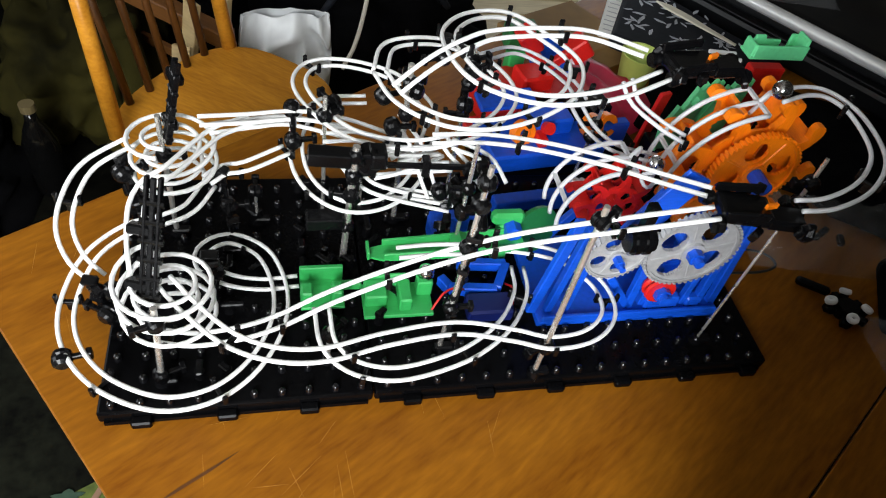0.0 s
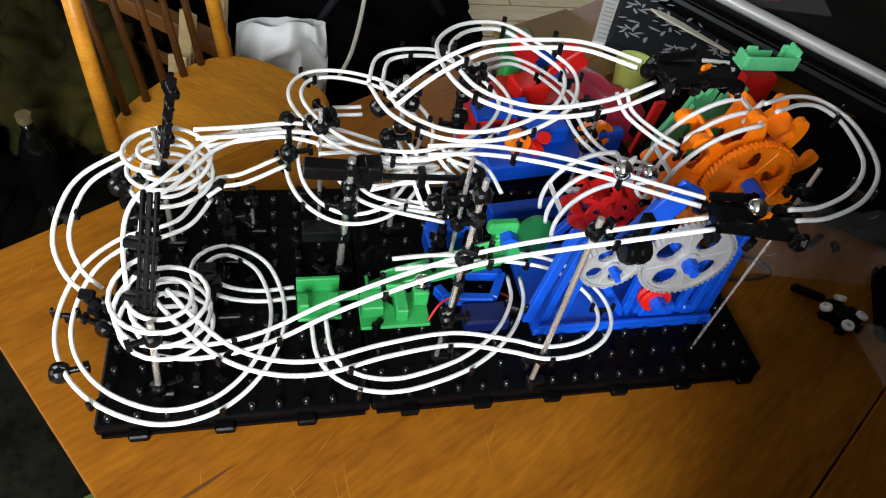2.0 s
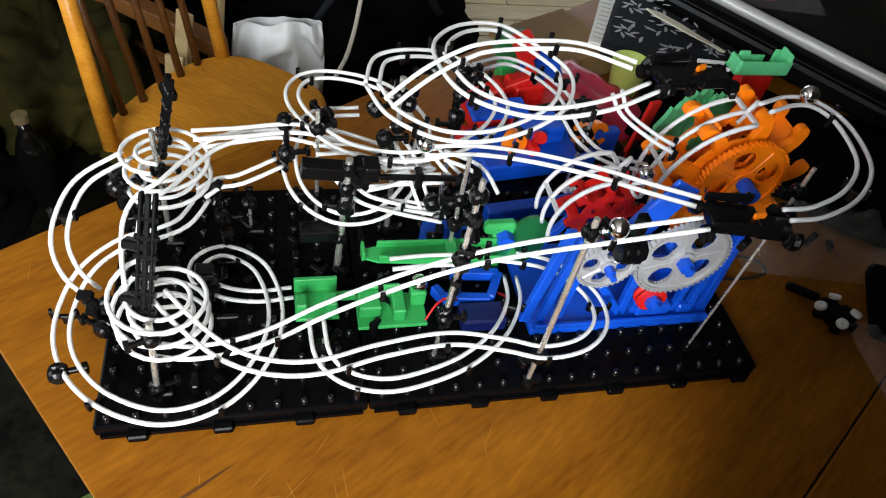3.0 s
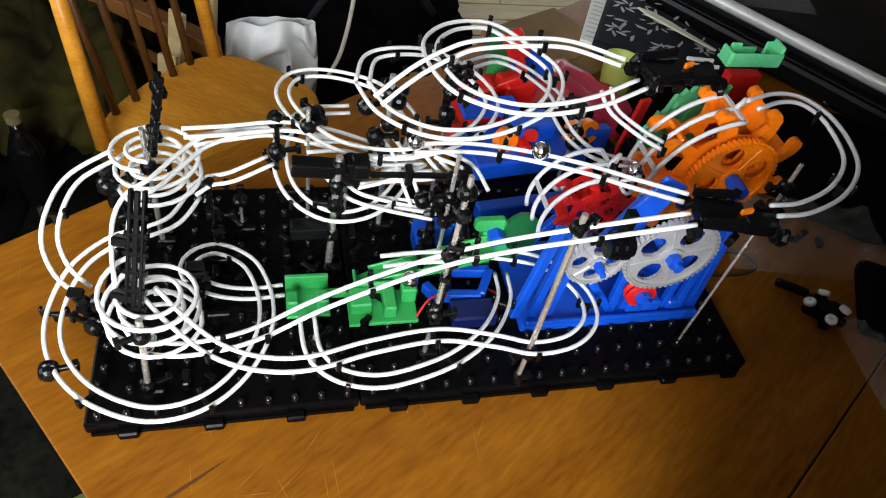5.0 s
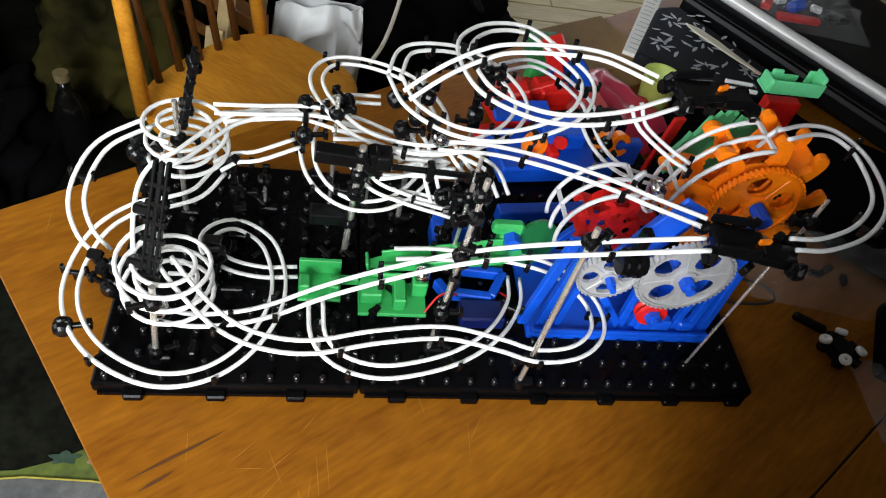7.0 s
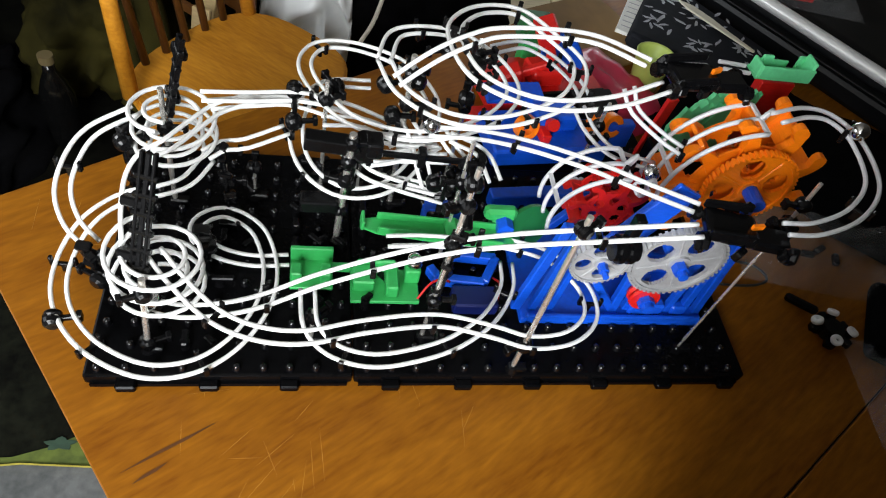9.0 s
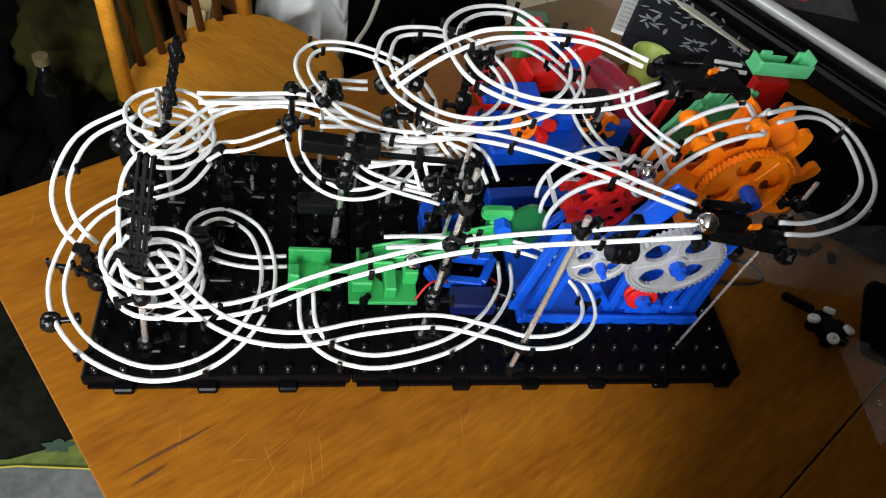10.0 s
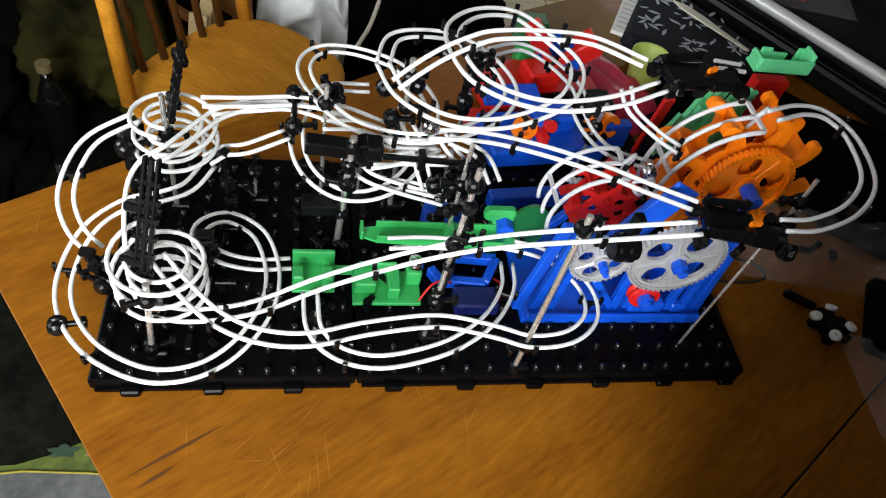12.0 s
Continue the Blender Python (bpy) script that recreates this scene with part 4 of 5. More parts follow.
def comb_plate(parent, x, y, top):
    """A leaning leaf plate with a stepped, toothed top edge."""
    pts = [(x, 0.0), (x + 0.030, 0.0), (x + 0.040, 0.050), (x + 0.047, top - 0.004), (x + 0.042, top - 0.010), (x + 0.036, top), (x + 0.030, top - 0.012), (x + 0.022, top - 0.006), (x + 0.016, top - 0.018), (x + 0.009, top - 0.014), (x + 0.004, top - 0.030), (x - 0.006, 0.046)]
    part("plate", outline(B(), pts, 0.008, pose(0.757, y, 0.106, 90, 0, 4)), MINT, parent)


for k, (x, y, top) in enumerate(((0.000, 0.345, 0.096), (0.026, 0.354, 0.110), (0.052, 0.345, 0.106), (0.076, 0.354, 0.112))):
    comb_plate(comb if k % 2 else moving_comb, x, y, top)
part("foot", box(B(), (0.100, 0.050, 0.100), pose(0.806, 0.362, 0.050, 0, 0, 4), 0.003), BLACK, comb, "black foot block")
red_post = thing("red_post", "red printed slanted post beside the combs", "post")
part("post", bar(B(), (0.772, 0.415, 0.0), (0.776, 0.400, 0.160), 0.020, 0.008, 0.001), RED, red_post)
tall_post = thing("red_post", "red printed post under the green seat", "post")
part("post", box(B(), (0.056, 0.020, 0.222), pose(0.909, 0.386, 0.111), 0.002), RED, tall_post)
seat_lift = thing("green_ball_seat", "mint green ball seat with two raised ends", "ball seat", at=pose(0.893, 0.372, 0.240))
part("floor_plate", box(B(), (0.088, 0.030, 0.005), pose(0, 0, 0.0025), 0.001), MINT, seat_lift)
part("front_wall", box(B(), (0.084, 0.004, 0.020), pose(0.002, -0.0135, 0.012), 0.001), MINT, seat_lift)
part("back_wall", box(B(), (0.054, 0.004, 0.013), pose(-0.012, 0.0135, 0.010), 0.001), MINT, seat_lift)
for x, h in ((-0.040, 0.020), (0.040, 0.030)):
    part("merlon", box(B(), (0.006, 0.028, h), pose(x, 0, h / 2 + 0.002), 0.002), MINT, seat_lift)
part("merlon", box(B(), (0.018, 0.006, 0.018), pose(-0.020, 0.0135, 0.014), 0.002), MINT, seat_lift)
part("merlon", box(B(), (0.012, 0.006, 0.024), pose(0.034, 0.0135, 0.014), 0.002), MINT, seat_lift)
stub = thing("short_rail_pair", "two short grey-white tube ends at the seat", "track")
for dy in (0, -0.017):
    part("rail", stick(B(), (0.800, 0.382 + dy, 0.246), (0.842, 0.380 + dy, 0.244), 0.003), RAIL_GREY_SHADED, stub)

# ---- loose things on the table ----
star = thing("star_connector", "black star connector with four white caps", "connector", at=pose(0.993, 0.083, 0.0))
part("core", cyl(B(), 0.016, 0.020, pose(0, 0, 0.014), 10), BLACK, star)
for k in range(5):
    a = radians(72 * k + 20)
    part("arm", box(B(), (0.028, 0.012, 0.012), pose(0.018 * math.cos(a), 0.018 * math.sin(a), 0.012, 0, 0, math.degrees(a)), 0.002), BLACK, star)
for k in range(4):
    a = radians(90 * k + 68)
    at = pose(0.024 * math.cos(a), 0.024 * math.sin(a), 0.018, -20 * math.sin(a) - 12, 20 * math.cos(a), 0)
    stub_part = part("stub", cyl(B(), 0.0062, 0.020, at @ pose(0, 0, -0.004), 14), BLACK, star)
    part("cap", lathe(B(), [(0.0028, -0.002), (0.0080, -0.002), (0.0088, 0.001), (0.0080, 0.004), (0.0030, 0.005), (0.0028, -0.002)], at @ pose(0, 0, 0.006), 18), WHITECAP, stub_part, "white ring cap", smooth=True)
peg = thing("black_peg", "long black plastic peg lying on the table", "peg")
part("peg", bar(B(), (0.950, 0.148, 0.008), (0.990, 0.118, 0.010), 0.013, 0.014, 0.004), BLACK, peg)


def film_bag(at, turn, wide, deep, tall, seed, label, clips=0):
    root = thing("clear_plastic_bag", label, "bag", group="clear bags", at=pose(*at, 0, 0, turn))
    bm = B()
    bmesh.ops.create_grid(bm, x_segments=22, y_segments=18, size=0.5)
    for v in bm.verts:
        e = max(0.0, 1 - max(abs(v.co.x), abs(v.co.y)) * 2)
        q = Vector((v.co.x * 4 + seed, v.co.y * 4, seed))
        v.co = Vector((v.co.x * wide, v.co.y * deep, 0.003 + min(1, e * 4) * tall * (0.5 + 0.7 * abs(noise.noise(q)) + 0.25 * noise.noise(q * 3))))
    part("film", bm, CLEARBAG, root)
    for k in range(clips):
        part("spare_clip", box(B(), (0.022, 0.010, 0.010), pose(-0.03 + 0.024 * k, -0.01 + 0.015 * (k % 2), 0.008, 0, 0, 40 * k), 0.002), BLACK, root, "black spare clips inside")
    return root


film_bag((1.06, 0.235, 0), -12, 0.30, 0.17, 0.040, 1.3, "clear film bag with black spare parts", 3)
film_bag((1.028, -0.010, 0), 84, 0.17, 0.055, 0.026, 4.1, "creased clear film bag beside the star connector")
loop_cable = thing("black_cable", "thin black cable looped on the table", "cable")
part("cable", tube(B(), spline([(0.80, 0.26, 0.004), (0.88, 0.22, 0.004), (0.925, 0.205, 0.004), (0.935, 0.180, 0.004), (0.90, 0.168, 0.004), (0.83, 0.172, 0.004), (0.79, 0.19, 0.004)], 0.008), 0.002), BLACKCABLE, loop_cable, smooth=True)
white_loop = thing("white_cable", "thin white cable lying on the table leaf", "cable")
part("cable", tube(B(), spline([(0.985, -0.26, 0.004), (0.955, -0.195, 0.004), (0.975, -0.150, 0.004), (1.02, -0.125, 0.004), (1.10, -0.11, 0.004)], 0.01), 0.0035), RAIL_GREY_SHADED, white_loop, smooth=True)
roller = thing("white_roller_joint", "black joint with three white rollers", "joint", at=pose(0.648, 0.338, 0.03))
part("yoke", box(B(), (0.034, 0.014, 0.012), pose(0, 0, 0.004), 0.002), BLACK, roller)
for k in range(3):
    part("roller", cyl(B(), 0.0045, 0.014, pose(-0.011 + 0.009 * k, -0.006, 0.012, 70, 0, 20), 12), WHITECAP, roller, "white roller")
dark_wedge = thing("black_pouch", "black soft pouch on the table's edge", "pouch", at=pose(1.125, 0.075, 0))
part("pouch", box(B(), (0.15, 0.13, 0.03), pose(0, 0, 0.015, 0, 0, 58), 0.012, 3), DARKCLOTH, dark_wedge)
card = thing("cardboard_box", "flat brown cardboard box on the far table edge", "box", at=pose(0.775, 0.815, 0, 0, 0, 28))
part("box", box(B(), (0.22, 0.17, 0.012), pose(0, 0, 0.006), 0.002), CARD, card)
part("flap", box(B(), (0.22, 0.05, 0.003), pose(0, -0.110, 0.0055, 4, 0, 0)), CARD, card)
# Near-black sheet added to make this end of the table dark.
dark_sheet = thing("black_sheet", "black sheet added over the dark far end of the table", "cloth", at=pose(1.13, 0.475, 0, 0, 0, -40))
bm = B()
bmesh.ops.create_grid(bm, x_segments=30, y_segments=20, size=0.5)
for v in bm.verts:
    q = Vector((v.co.x * 5, v.co.y * 4, 0.3))
    v.co = Vector((v.co.x * (0.58 + 0.05 * noise.noise(q)), v.co.y * (0.36 + 0.05 * noise.noise(q + Vector((3, 0, 0)))), 0.010 + 0.016 * abs(noise.noise(q))))
bmesh.ops.solidify(bm, geom=bm.faces[:], thickness=0.003)
part("cloth", bm, DARKCLOTH, dark_sheet, smooth=True)
cloth = thing("patterned_cloth_bag", "black fabric bag printed with grey leaves", "bag", at=pose(1.02, 0.80, 0))
BAG = [(-0.165, -0.035), (-0.055, 0.165), (0.000, 0.180), (0.100, 0.020), (0.185, -0.110), (0.080, -0.140), (-0.020, -0.140)]
bm = outline(B(), BAG, 0.036, pose(0, 0, 0.020))
bmesh.ops.bevel(bm, geom=bm.edges[:], offset=0.010, segments=3, affect="EDGES", profile=0.5)
part("bag", bm, FABRIC, cloth)
rnd = random.Random(5)


def petal(s, x, y, a, curl):
    """A curled leaf shape lying on the bag."""
    return outline(B(), [(-s, 0), (-s * 0.45, s * 0.30), (s * 0.3, s * (0.30 + curl)), (s, s * curl), (s * 0.3, s * (curl - 0.22)), (-s * 0.45, -s * 0.16)], 0.0006, pose(x, y, 0.0384, 0, 0, a))


for k in range(30):
    u, v = rnd.uniform(-0.085, 0.085), rnd.uniform(-0.115, 0.125)
    x, y = u - 0.45 * v + 0.010, v + 0.35 * u
    part("leaf_print", petal(rnd.uniform(0.007, 0.016), x, y, rnd.uniform(0, 360), rnd.uniform(-0.2, 0.3)), MOTIF, cloth)
for x, y in ((-0.095, 0.010), (-0.035, 0.110), (0.020, 0.030), (-0.020, -0.060), (0.080, -0.060)):
    for k in range(7):
        a, r = 52 * k + 2500 * x, rnd.uniform(0.014, 0.024)
        part("leaf_print", petal(rnd.uniform(0.009, 0.014), x + r * math.cos(radians(a)), y + r * math.sin(radians(a)), a + 25, 0.25), MOTIF, cloth)
spat = thing("cream_spatula", "cream plastic spatula lying on the black bag", "spatula")
part("blade", outline(B(), [(0, 0), (0.03, 0.012), (0.08, 0.013), (0.13, 0.007), (0.20, 0.003), (0.20, -0.002), (0.12, -0.006), (0.03, -0.008)], 0.004, pose(1.004, 0.892, 0.0450, 0, 0, -56)), CREAM, spat)
paper = thing("printed_paper_strip", "white printed paper strip with rows of text", "paper", at=pose(0.928, 0.925, 0.0, 0, 0, 63))
part("sheet", box(B(), (0.30, 0.036, 0.02), pose(0, 0, 0.010), 0.001), PAPER, paper)
for i in range(14):
    part("text_bar", box(B(), (0.003, 0.022, 0.0006), pose(-0.13 + 0.02 * i, 0.001 * (i % 3), 0.0204)), INK, paper)
case = thing("black_case", "black glossy leather case with a satin aluminium tube", "case", at=pose(1.205, 0.674, 0, 0, 0, -55.5))
part("lid", box(B(), (0.75, 0.40, 0.09), pose(0.0, 0.30, 0.045), 0.03, 3), LEATHER, case, smooth=True)
part("lower_edge", box(B(), (0.75, 0.05, 0.05), pose(0.0, 0.080, 0.025), 0.012, 2), LEATHER, case)
part("chrome_tube", tube(B(), [Vector((-0.42 + 0.02 * i, 0.045, 0.100)) for i in range(43)], 0.013, 16), CHROME, case, "bright satin aluminium tube", smooth=True)
for x in (-0.25, 0.0, 0.25):
    part("tube_bracket", bar(B(), (x, 0.045, 0.095), (x, 0.11, 0.080), 0.012, 0.010, 0.002), LEATHER, case)
part("seam_trim", tube(B(), [Vector((-0.37 + 0.02 * i, 0.062, 0.052)) for i in range(38)], 0.003), LEATHER, case, smooth=True)
wrap = thing("parts_packet", "clear film packet of red, blue and white parts on the case", "packet", at=pose(1.27, 0.905, 0.091, 0, 0, -10))
bm = B()
bmesh.ops.create_grid(bm, x_segments=22, y_segments=16, size=0.5)
for v in bm.verts:
    e = max(0.0, 1 - max(abs(v.co.x), abs(v.co.y)) * 2)
    v.co = Vector((v.co.x * 0.26, v.co.y * 0.17, 0.002 + min(1, e * 5) * (0.030 + 0.022 * noise.noise(v.co * 9))))
part("film", bm, CLEARBAG, wrap, "crumpled clear film")
part("red_bar", box(B(), (0.10, 0.020, 0.014), pose(-0.03, -0.045, 0.010, 0, 0, 6), 0.003), RED, wrap, "red plastic bar")
part("red_bar", box(B(), (0.05, 0.022, 0.014), pose(-0.09, 0.00, 0.010, 0, 0, 70), 0.003), RED, wrap, "red plastic bar")
part("blue_part", cyl(B(), 0.014, 0.030, pose(-0.02, 0.01, 0.012, 0, 80, 30), 16), BLUE, wrap, "blue plastic drum")
part("white_part", box(B(), (0.03, 0.02, 0.012), pose(-0.055, 0.025, 0.010, 0, 0, 30), 0.003), WHITECAP, wrap, "white plastic piece")
part("white_part", box(B(), (0.025, 0.02, 0.012), pose(0.03, 0.02, 0.010, 0, 0, -20), 0.003), WHITECAP, wrap, "white plastic piece")
part("black_part", box(B(), (0.05, 0.03, 0.014), pose(0.07, -0.01, 0.010, 0, 0, 20), 0.003), BLACK, wrap, "black plastic piece")


# ---- behind the table: chair, bag, bottle, cloth, cable, mat ----
chair = thing("windsor_chair", "varnished wooden spindle-back chair at the table", "chair", at=pose(0.082, 0.966, -0.30, 0, 0, 53))
# local x runs along the back, local y points to the back
seat_pts = []
for i in range(40):
    a = 2 * math.pi * i / 40
    c, s = math.cos(a), math.sin(a)
    w = 0.240 + 0.008 * max(0, -s)
    seat_pts.append((math.copysign(abs(c) ** 0.72, c) * w, math.copysign(abs(s) ** 0.72, s) * 0.205))
bm = outline(B(), seat_pts, 0.032, pose(0, 0, -0.016))
bmesh.ops.bevel(bm, geom=[e for e in bm.edges if len(e.link_faces) == 2 and abs(e.calc_face_angle(0)) > 0.8], offset=0.007, segments=2, affect="EDGES")
part("seat", bm, CHAIR, chair, "broad saddle seat")
part("back_post", stick(B(), (-0.224, 0.112, 0), (-0.220, 0.135, 0.46), 0.018, 16, 0.015), CHAIR, chair, "stout turned post", smooth=True)
part("back_post", stick(B(), (0.192, 0.150, 0), (0.200, 0.235, 0.46), 0.019, 16, 0.015), CHAIR, chair, "stout turned post", smooth=True)
for k in range(5):
    x = -0.125 + 0.0625 * k
    part("spindle", stick(B(), (x, 0.172, 0), (x * 1.04, 0.246, 0.44), 0.0095, 12, 0.008), SPINDLE, chair, smooth=True)
part("top_rail", box(B(), (0.44, 0.024, 0.085), pose(0, 0.248, 0.47, -10, 0, 0), 0.01, 2), CHAIR, chair)
for x in (-1, 1):
    for y in (-1, 1):
        part("leg", stick(B(), (x * 0.15, y * 0.13, -0.03), (x * 0.19, y * 0.17, FZ + 0.30), 0.017, 14, 0.013), CHAIR, chair, smooth=True)
    part("stretcher", stick(B(), (x * 0.17, -0.15, -0.25), (x * 0.17, 0.15, -0.25), 0.010), CHAIR, chair)
shelf = thing("low_wooden_bench", "brown low wooden bench behind the chair", "bench", at=pose(0.02, 1.42, FZ, 0, 0, -40))
part("top", box(B(), (0.62, 0.055, 0.05), pose(-0.25, 0, 0.36), 0.004), SHELFWOOD, shelf)
part("side", box(B(), (0.03, 0.05, 0.345), pose(0.04, 0, 0.1725), 0.003), SHELFWOOD, shelf)
part("side", box(B(), (0.03, 0.05, 0.345), pose(-0.54, 0, 0.1725), 0.003), SHELFWOOD, shelf)
part("rail", box(B(), (0.56, 0.02, 0.03), pose(-0.25, 0.0, 0.22), 0.003), SHELFWOOD, shelf)
for k, (a, b) in enumerate((((-0.09, 1.31, FZ), (-0.02, 1.38, -0.28)), ((0.01, 1.62, FZ), (0.09, 1.66, -0.02)), ((-0.09, 1.18, FZ), (-0.05, 1.30, -0.36)))):
    lath = thing("pale_lath", "pale raw wooden lath leaning behind the chair", "lath", group="laths")
    part("lath", bar(B(), a, b, 0.050, 0.018, 0.002), PALEWOOD, lath)
carrier = thing("carrier_bag", "crumpled white plastic carrier bag on the floor", "bag", at=pose(0.212, 1.50, FZ, 0, 0, -8) @ Matrix.Scale(1.12, 4))
bm = B()
rings = []
rng = random.Random(11)
planes = [(rng.uniform(-1.3, 1.3), rng.uniform(-1.3, 1.3), rng.uniform(-1.6, 1.6), rng.uniform(-0.25, 0.25)) for k in range(11)]
for j in range(25):
    h = j / 24
    row = []
    for i in range(72):
        a = 2 * math.pi * i / 72
        ca, sa = math.cos(a), math.sin(a)
        q = Vector((ca * 1.6, sa * 1.6, h * 1.1))
        crease = 0.34 * (0.5 - abs(noise.noise(q * 1.3 + Vector((4.2, 1, 0))))) + 0.14 * (0.3 - abs(noise.noise(q * 3.1 + Vector((0, 2, 5)))))
        facet = max(p * ca + r * sa + s * (h - 0.5) + c for p, r, s, c in planes)
        facet2 = min(r * ca - p * sa - s * (h - 0.4) + c for p, r, s, c in planes[:6])
        crease = crease * 0.3 + 0.30 * (facet - 1.3) + 0.22 * (facet2 + 0.9)
        wide = 0.112 * (1.0 + 0.12 * math.sin(math.pi * h)) * (1 + 0.55 * crease)
        deep = (0.115 * (1 - h ** 1.6) + 0.012) * (1 + 1.3 * crease)
        if j == 0:
            wide, deep = wide * 0.93, deep * 0.93
        x = math.copysign(abs(ca) ** 0.65, ca) * wide
        k1 = abs(noise.noise(Vector((x * 9 + h * 1.6, h * 3.2 - x * 5, 7 + sa))))
        k2 = abs(noise.noise(Vector((x * 16 - h * 3, h * 6 + x * 6, 2 + sa))))
        shove = (0.16 * (0.35 - k1) + 0.06 * (0.3 - k2)) * (1 - 0.75 * h ** 4)
        row.append(bm.verts.new((x, math.copysign(abs(sa) ** 0.75, sa) * deep - 0.02 * h - shove, 0.35 * h * (1 + 0.30 * x * h + 0.08 * noise.noise(Vector((x * 14, 0, 3))) * h))))
    rings.append(row)
for lo, hi in zip(rings, rings[1:]):
    for i in range(72):
        bm.faces.new((lo[i], lo[(i + 1) % 72], hi[(i + 1) % 72], hi[i]))
bm.faces.new(rings[0][::-1])
hem = [v.co + Vector((0, 0, 0.001)) for v in rings[-1]]
part("bag", bm, PLASTICBAG, carrier, smooth=True)
part("hem", tube(B(), hem + hem[:1], 0.0012), PLASTICBAG, carrier, "folded top hem", smooth=True)
cab = thing("floor_cable", "cream cable hanging behind the chair", "cable")
part("cable", tube(B(), spline([(0.36, 1.16, -0.325), (0.40, 1.24, -0.30), (0.44, 1.36, -0.23), (0.47, 1.48, -0.10), (0.48, 1.60, 0.10), (0.46, 1.9, 0.45)], 0.02), 0.006), CABLE, cab, smooth=True)
bottle = thing("dark_bottle", "dark glass bottle with a tan cap on the floor", "bottle", at=pose(-0.425, 1.17, FZ))
bm = lathe(B(), [(0.0, 0.0), (0.042, 0.0), (0.044, 0.01), (0.044, 0.17), (0.030, 0.215), (0.016, 0.245), (0.015, 0.275), (0.0, 0.275)], Matrix(), 28)
part("bottle", bm, BOTTLE, bottle, smooth=True)
part("cap", cyl(B(), 0.019, 0.022, pose(0, 0, 0.284), 18), CAP, bottle)


def heap(name, at, size, mat, label, category, seed):
    root = thing(name, label, category, at=pose(*at))
    bm = B()
    bmesh.ops.create_icosphere(bm, subdivisions=5, radius=1)
    for v in bm.verts:
        q = v.co.copy()
        fold = 0.28 * noise.noise(q * 1.9 + Vector((seed, 0, 0))) + 0.30 * abs(noise.noise(q * 3.4 + Vector((0, seed, 0)))) + 0.07 * noise.noise(q * 9) - 0.1
        v.co = Vector((q.x * size[0] * (1 + fold), q.y * size[1] * (1 + fold), max(0.0, size[2] * (0.35 + q.z * (1 + fold)) * 0.75)))
    part("cloth", bm, mat, root, smooth=True)


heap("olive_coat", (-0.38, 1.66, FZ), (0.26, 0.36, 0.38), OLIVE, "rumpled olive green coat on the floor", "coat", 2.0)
# the next heap is added near-black to cover the pale planks
heap("dark_floor_heap", (-0.80, 1.00, FZ), (0.30, 0.62, 0.16), DARKCLOTH, "rumpled near-black heap added to darken the floor", "blanket", 5.0)
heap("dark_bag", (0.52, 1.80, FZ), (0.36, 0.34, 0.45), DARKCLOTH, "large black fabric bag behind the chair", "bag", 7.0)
# Carpet laid over the pale planks, its colour pushed near-black to darken the floor.
carpet = thing("dark_carpet", "grey-green carpet coloured near-black to keep the floor dark", "rug", at=pose(0, 0, FZ + 0.0))
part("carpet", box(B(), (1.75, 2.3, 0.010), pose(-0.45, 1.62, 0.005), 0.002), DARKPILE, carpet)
bag_strap = bpy.data.objects["dark_bag"]
part("strap", tube(B(), spline([(-0.20, -0.20, 0.30), (-0.10, -0.26, 0.47), (0.10, -0.24, 0.50), (0.22, -0.16, 0.34)], 0.02), 0.012), FABRIC, bag_strap, "black webbing strap", smooth=True)
coat = bpy.data.objects["olive_coat"]
part("sleeve", tube(B(), spline([(0.10, -0.10, 0.34), (0.16, -0.22, 0.26), (0.18, -0.32, 0.14), (0.12, -0.40, 0.05)], 0.02), 0.045, 12), OLIVE, coat, "rumpled olive sleeve", smooth=True)
# Brown cabinet in BLACK: the shade around it is put into its colour.
drawer = thing("dark_cabinet", "low brown cabinet coloured black for the shade", "cabinet", at=pose(0.10, 2.25, FZ, 0, 0, 8))
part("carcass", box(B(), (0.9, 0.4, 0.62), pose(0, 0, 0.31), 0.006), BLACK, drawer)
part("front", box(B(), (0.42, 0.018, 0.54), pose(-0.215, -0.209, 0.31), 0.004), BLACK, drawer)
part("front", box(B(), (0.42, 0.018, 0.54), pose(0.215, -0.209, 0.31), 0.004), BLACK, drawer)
mat_ob = thing("play_mat", "children's carpet mat with green fields and grey roads", "rug", at=pose(-0.21, 0.21, FZ + 0.012, 0, 0, 0))
# near-black field under the coloured prints
part("field", box(B(), (0.9, 1.1, 0.008), pose(-0.25, 0.15, 0.004), 0.002), MAT_FIELD, mat_ob, "near-black carpet field")
part("grass_print", outline(B(), [(-0.70, -0.012), (0.19, -0.030), (0.19, 0.16), (0.05, 0.085), (-0.05, 0.035), (-0.12, 0.014), (-0.25, 0.012), (-0.45, 0.03), (-0.70, 0.05)], 0.003, pose(0, 0, 0.0095)), MAT_GRASS, mat_ob, "green grass print")
part("road_print", outline(B(), [(-0.70, -0.30), (0.19, -0.30), (0.19, -0.040), (0.03, -0.012), (-0.10, -0.002), (-0.25, -0.012), (-0.70, -0.05)], 0.004, pose(0, 0, 0.0105)), MAT_ROAD, mat_ob, "grey road print")
kerb = [Vector(p) for p in ((-0.70, -0.05, 0.0128), (-0.25, -0.012, 0.0128), (-0.10, -0.002, 0.0128), (0.03, -0.012, 0.0128), (0.19, -0.040, 0.0128))]
bm = B()
for p, q in zip(kerb, kerb[1:]):
    bar(bm, p, q, 0.0016, 0.010)
part("kerb_line", bm, MAT_LINE, mat_ob, "yellow kerb line")
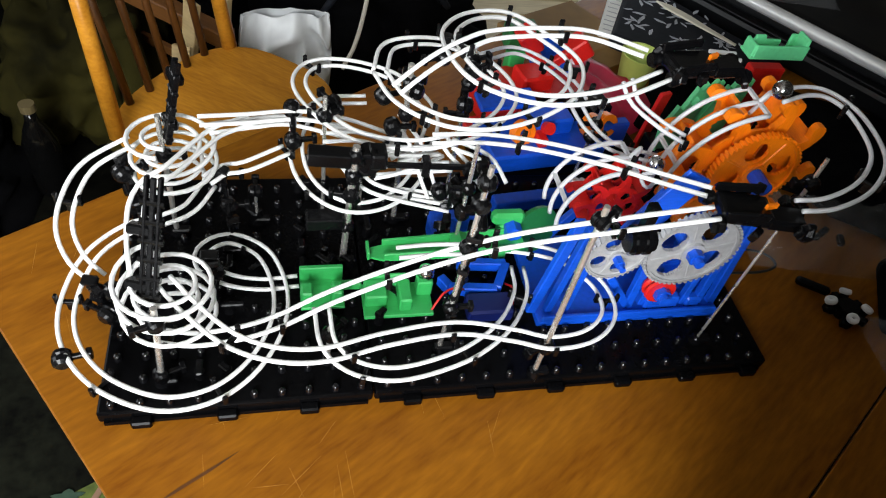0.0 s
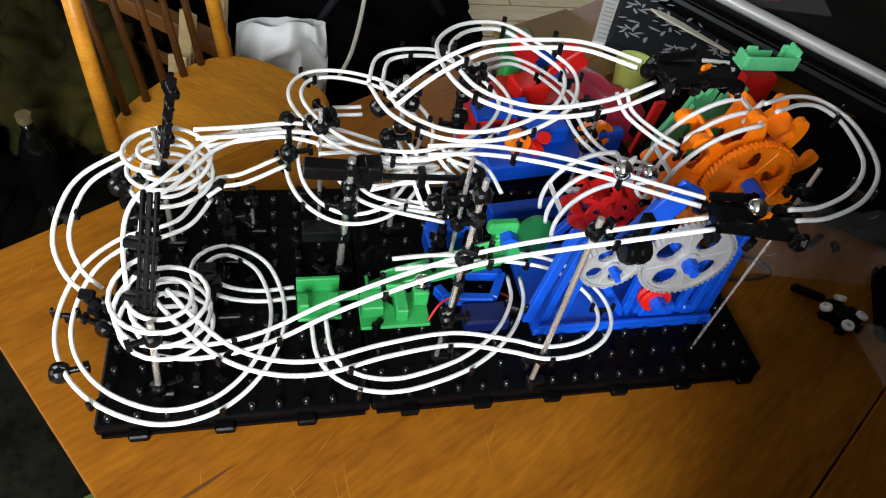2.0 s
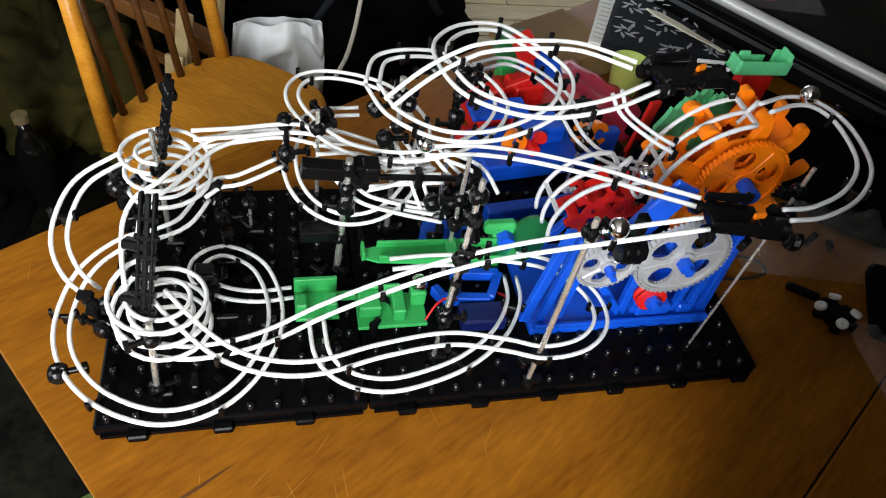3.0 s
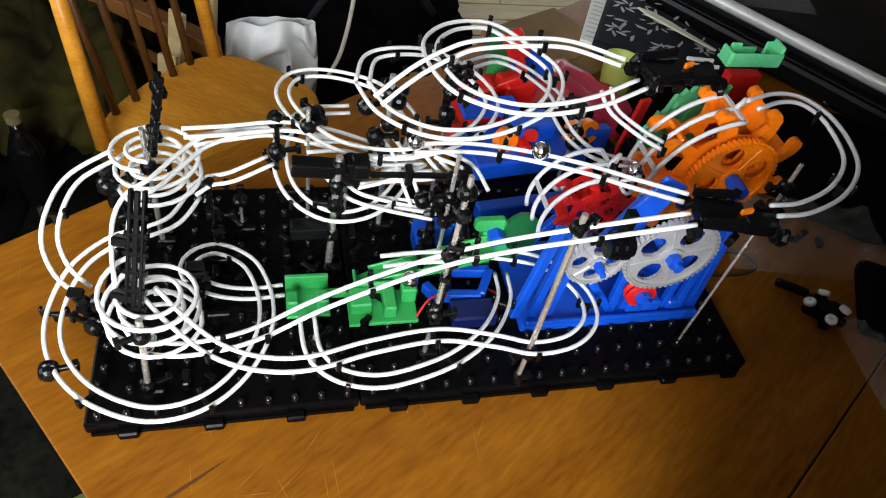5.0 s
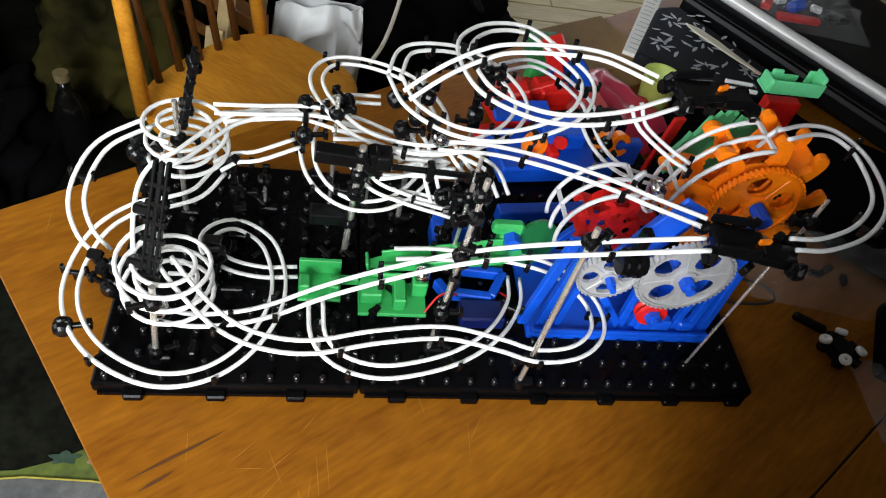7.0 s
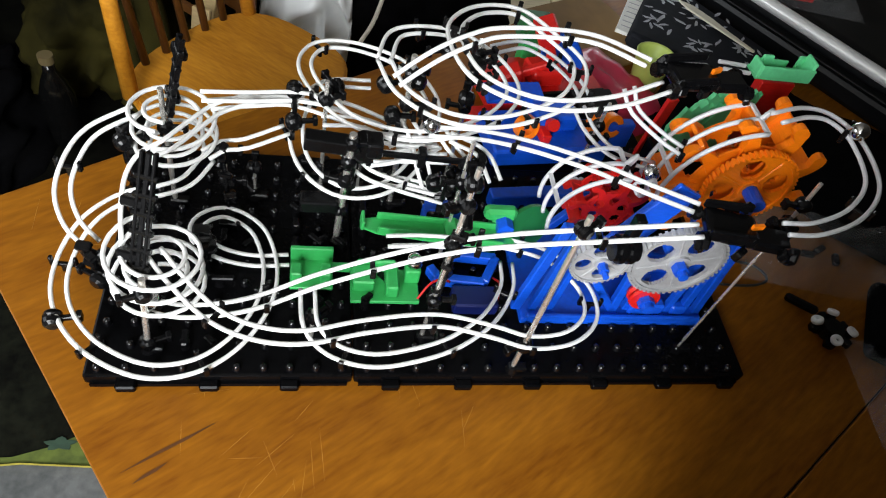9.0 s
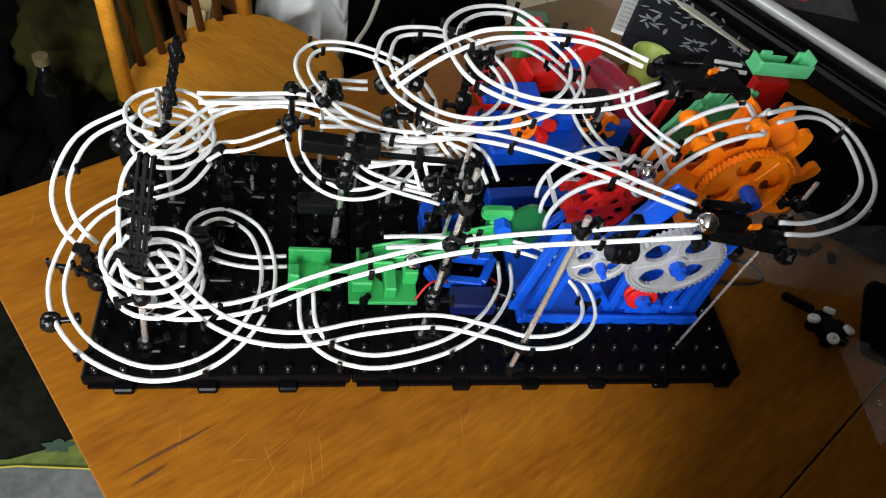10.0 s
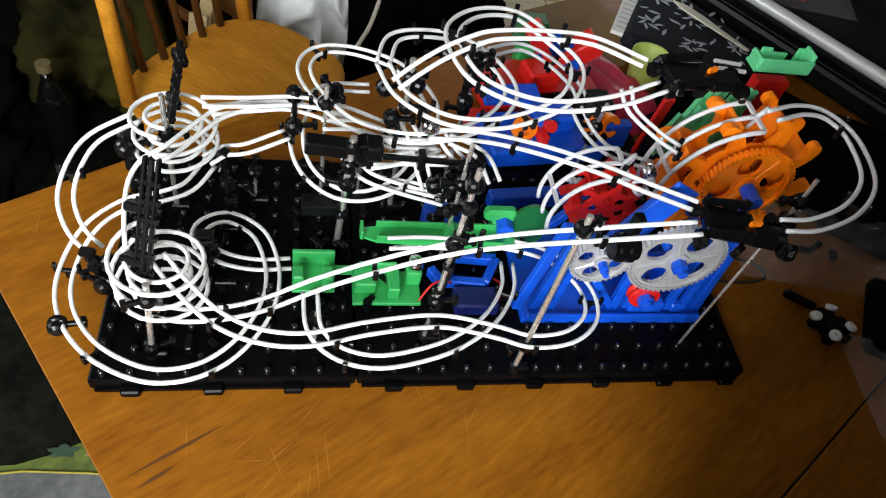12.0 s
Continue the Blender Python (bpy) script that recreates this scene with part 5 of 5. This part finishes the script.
for x, y, r in ((-0.035, 0.040, 0.018), (0.10, 0.03, 0.014), (-0.35, 0.02, 0.02)):
    bm = outline(B(), [((r + 0.005 * math.sin(5 * a)) * math.cos(a) * 1.5, (r + 0.005 * math.sin(5 * a)) * 0.7 * math.sin(a)) for a in [2 * math.pi * i / 20 for i in range(20)]], 0.003, pose(x, y, 0.0115))
    part("bush_print", bm, MAT_DARK, mat_ob)
part("log_print", box(B(), (0.060, 0.012, 0.003), pose(0.028, 0.054, 0.0118, 0, 0, 64)), MAT_BROWN, mat_ob)


# ---- steel balls ----
def steel_ball(at, label):
    root = thing("steel_ball", label, "ball", group="steel balls", at=Matrix.Translation(at))
    part("sphere", ball(B(), 0.0112, Matrix(), 24, 14), BALL, root, smooth=True)
    return root


def along(name, k, back=False, lift=0.0108):
    """The ball's place at the share k of a track's length."""
    line = LINES[name][::-1] if back else LINES[name]
    f = min(max(k, 0), 1) * (len(line) - 1)
    i = min(int(f), len(line) - 2)
    return line[i].lerp(line[i + 1], f - i) + Vector((0, 0, lift))


HUB = Vector((0.692, 0.050, 0.281))


def runs(stages):
    """Rows for a ball: stages of (t0, t1, place at a share 0 to 1), resting in between."""
    rows = []
    for t0, t1, place in stages:
        n = max(1, round((t1 - t0) / 0.1))
        for i in range(n + 1):
            rows.append((t0 + (t1 - t0) * i / n, place(i / n)))
    if rows[0][0] > 0:
        rows.insert(0, (0.0, rows[0][1]))
    rows.append((12.0, rows[-1][1]))
    clean = [rows[0]]
    for t, p in rows[1:]:
        if t > clean[-1][0] + 0.03:
            clean.append((t, p))
    return [(t, pose(*p)) for t, p in clean]


ball_a = steel_ball((0, 0, 0), "bright steel ball running down the long track")
ball_b = steel_ball((0, 0, 0), "bright steel ball waiting at the lift wheel")
ball_c = steel_ball((0, 0, 0), "bright steel ball rolling along the upper track")
ball_d = steel_ball((0, 0, 0), "bright steel ball following on the upper track")
ball_e = steel_ball((0.655, 0.190, 0.205), "bright steel ball resting on the guide loop")
ball_tray = steel_ball((0.372, 0.142, 0.0712), "steel ball lying in the green tray")


def motions():
    ticks = [0.25 * i for i in range(49)]
    p = lambda o: tuple(o.matrix_world.translation)
    for ob, rate, at0 in ((silver_big, -90, -15), (silver_small, 131, 20), (orange_gear, 90, 25), (orange_wheel, 90, 0), (red_wheel, 131, 0), (red_worm, 200, 0)):
        x, y, z = ob.location
        walk(ob, [(t, pose(x, y, z, 0, at0 + rate * t, 0)) for t in ticks])
    x, y, z = leaf.location
    # down about 1.97 s after the start, every 2.75 s
    walk(leaf, [(t, pose(x, y, z, 0, -6.0 + 12.5 * math.cos(2 * math.pi * (t - 0.6) / 2.75), 0)) for t in ticks])
    x, y, z = crank.location
    walk(crank, [(t, pose(x, y, z, 0, 12 - 42 * math.cos(2 * math.pi * (t - 1.15) / 2.0), 0)) for t in ticks])
    x, y, z = seat_lift.location
    walk(seat_lift, [(t, pose(x, y, z + 0.010 * math.cos(2 * math.pi * (t - 2.35) / 2.43), 0, 0, 0)) for t in ticks])
    walk(moving_comb, [(t, pose(0, 0, 0.012 * math.cos(2 * math.pi * (t - 1.1) / 2.43))) for t in ticks])
    # the rocking beam and the rails it carries tip when a ball lands on them
    swing = [(0, 0), (2.5, 0), (2.65, 9), (2.8, 6), (3.1, 0), (5.25, 0), (5.4, 10), (5.6, 12), (5.75, 4), (5.95, -3), (6.1, 0), (8.0, 0), (8.15, 10), (8.35, 10), (8.6, 0), (12, 0)]
    walk(arm, [(t, pose(*PIVOT, 0, a, 0)) for t, a in swing])
    for name in ("mid_d", "mid_g", "mid_h"):
        walk(TRACK_ROOTS[name], [(t, Matrix.Translation(PIVOT) @ pose(0, 0, 0, 0, a, 0) @ Matrix.Translation(-PIVOT)) for t, a in swing])
    loop_in = lambda s: along("right_loop", s, True)
    to_hub = lambda s: along("right_loop", 1, True).lerp(HUB, s)
    hub_out = lambda s: HUB.lerp(along("long_run", 0), s)
    down = lambda s: along("long_run", s * (0.35 + 0.65 * s))
    left = lambda s: along("upper_run", s, True)
    walk(ball_a, runs([(0.5, 1.8, lambda s: loop_in(s ** 1.5)), (1.85, 2.0, to_hub), (2.1, 2.4, hub_out), (2.5, 4.2, down)]))
    wait, top = Vector((0.835, 0.276, 0.100)), along("right_loop", 0, True)
    rise = lambda s: Vector((wait.x + 0.02 * math.sin(math.pi * s), wait.y, wait.z)).lerp(top, s) + Vector((0.05 * math.sin(math.pi * s), 0.03 * math.sin(math.pi * s), 0.02 * math.sin(math.pi * s)))
    walk(ball_b, runs([(7.2, 8.1, rise), (8.3, 9.65, lambda s: loop_in(s ** 1.5)), (9.7, 9.8, to_hub), (9.85, 10.05, hub_out), (10.1, 11.8, down)]))
    walk(ball_c, runs([(0.1, 1.35, lambda s: loop_in(s ** 1.5)), (1.38, 1.48, to_hub), (1.5, 1.65, lambda s: HUB.lerp(along("upper_run", 0, True), s)), (1.7, 2.7, left)]))
    walk(ball_d, runs([(1.9, 2.7, rise), (2.75, 3.9, loop_in), (4.0, 4.1, to_hub), (4.15, 4.35, lambda s: HUB.lerp(along("upper_run", 0, True), s)), (4.4, 5.5, left)]))


motions()
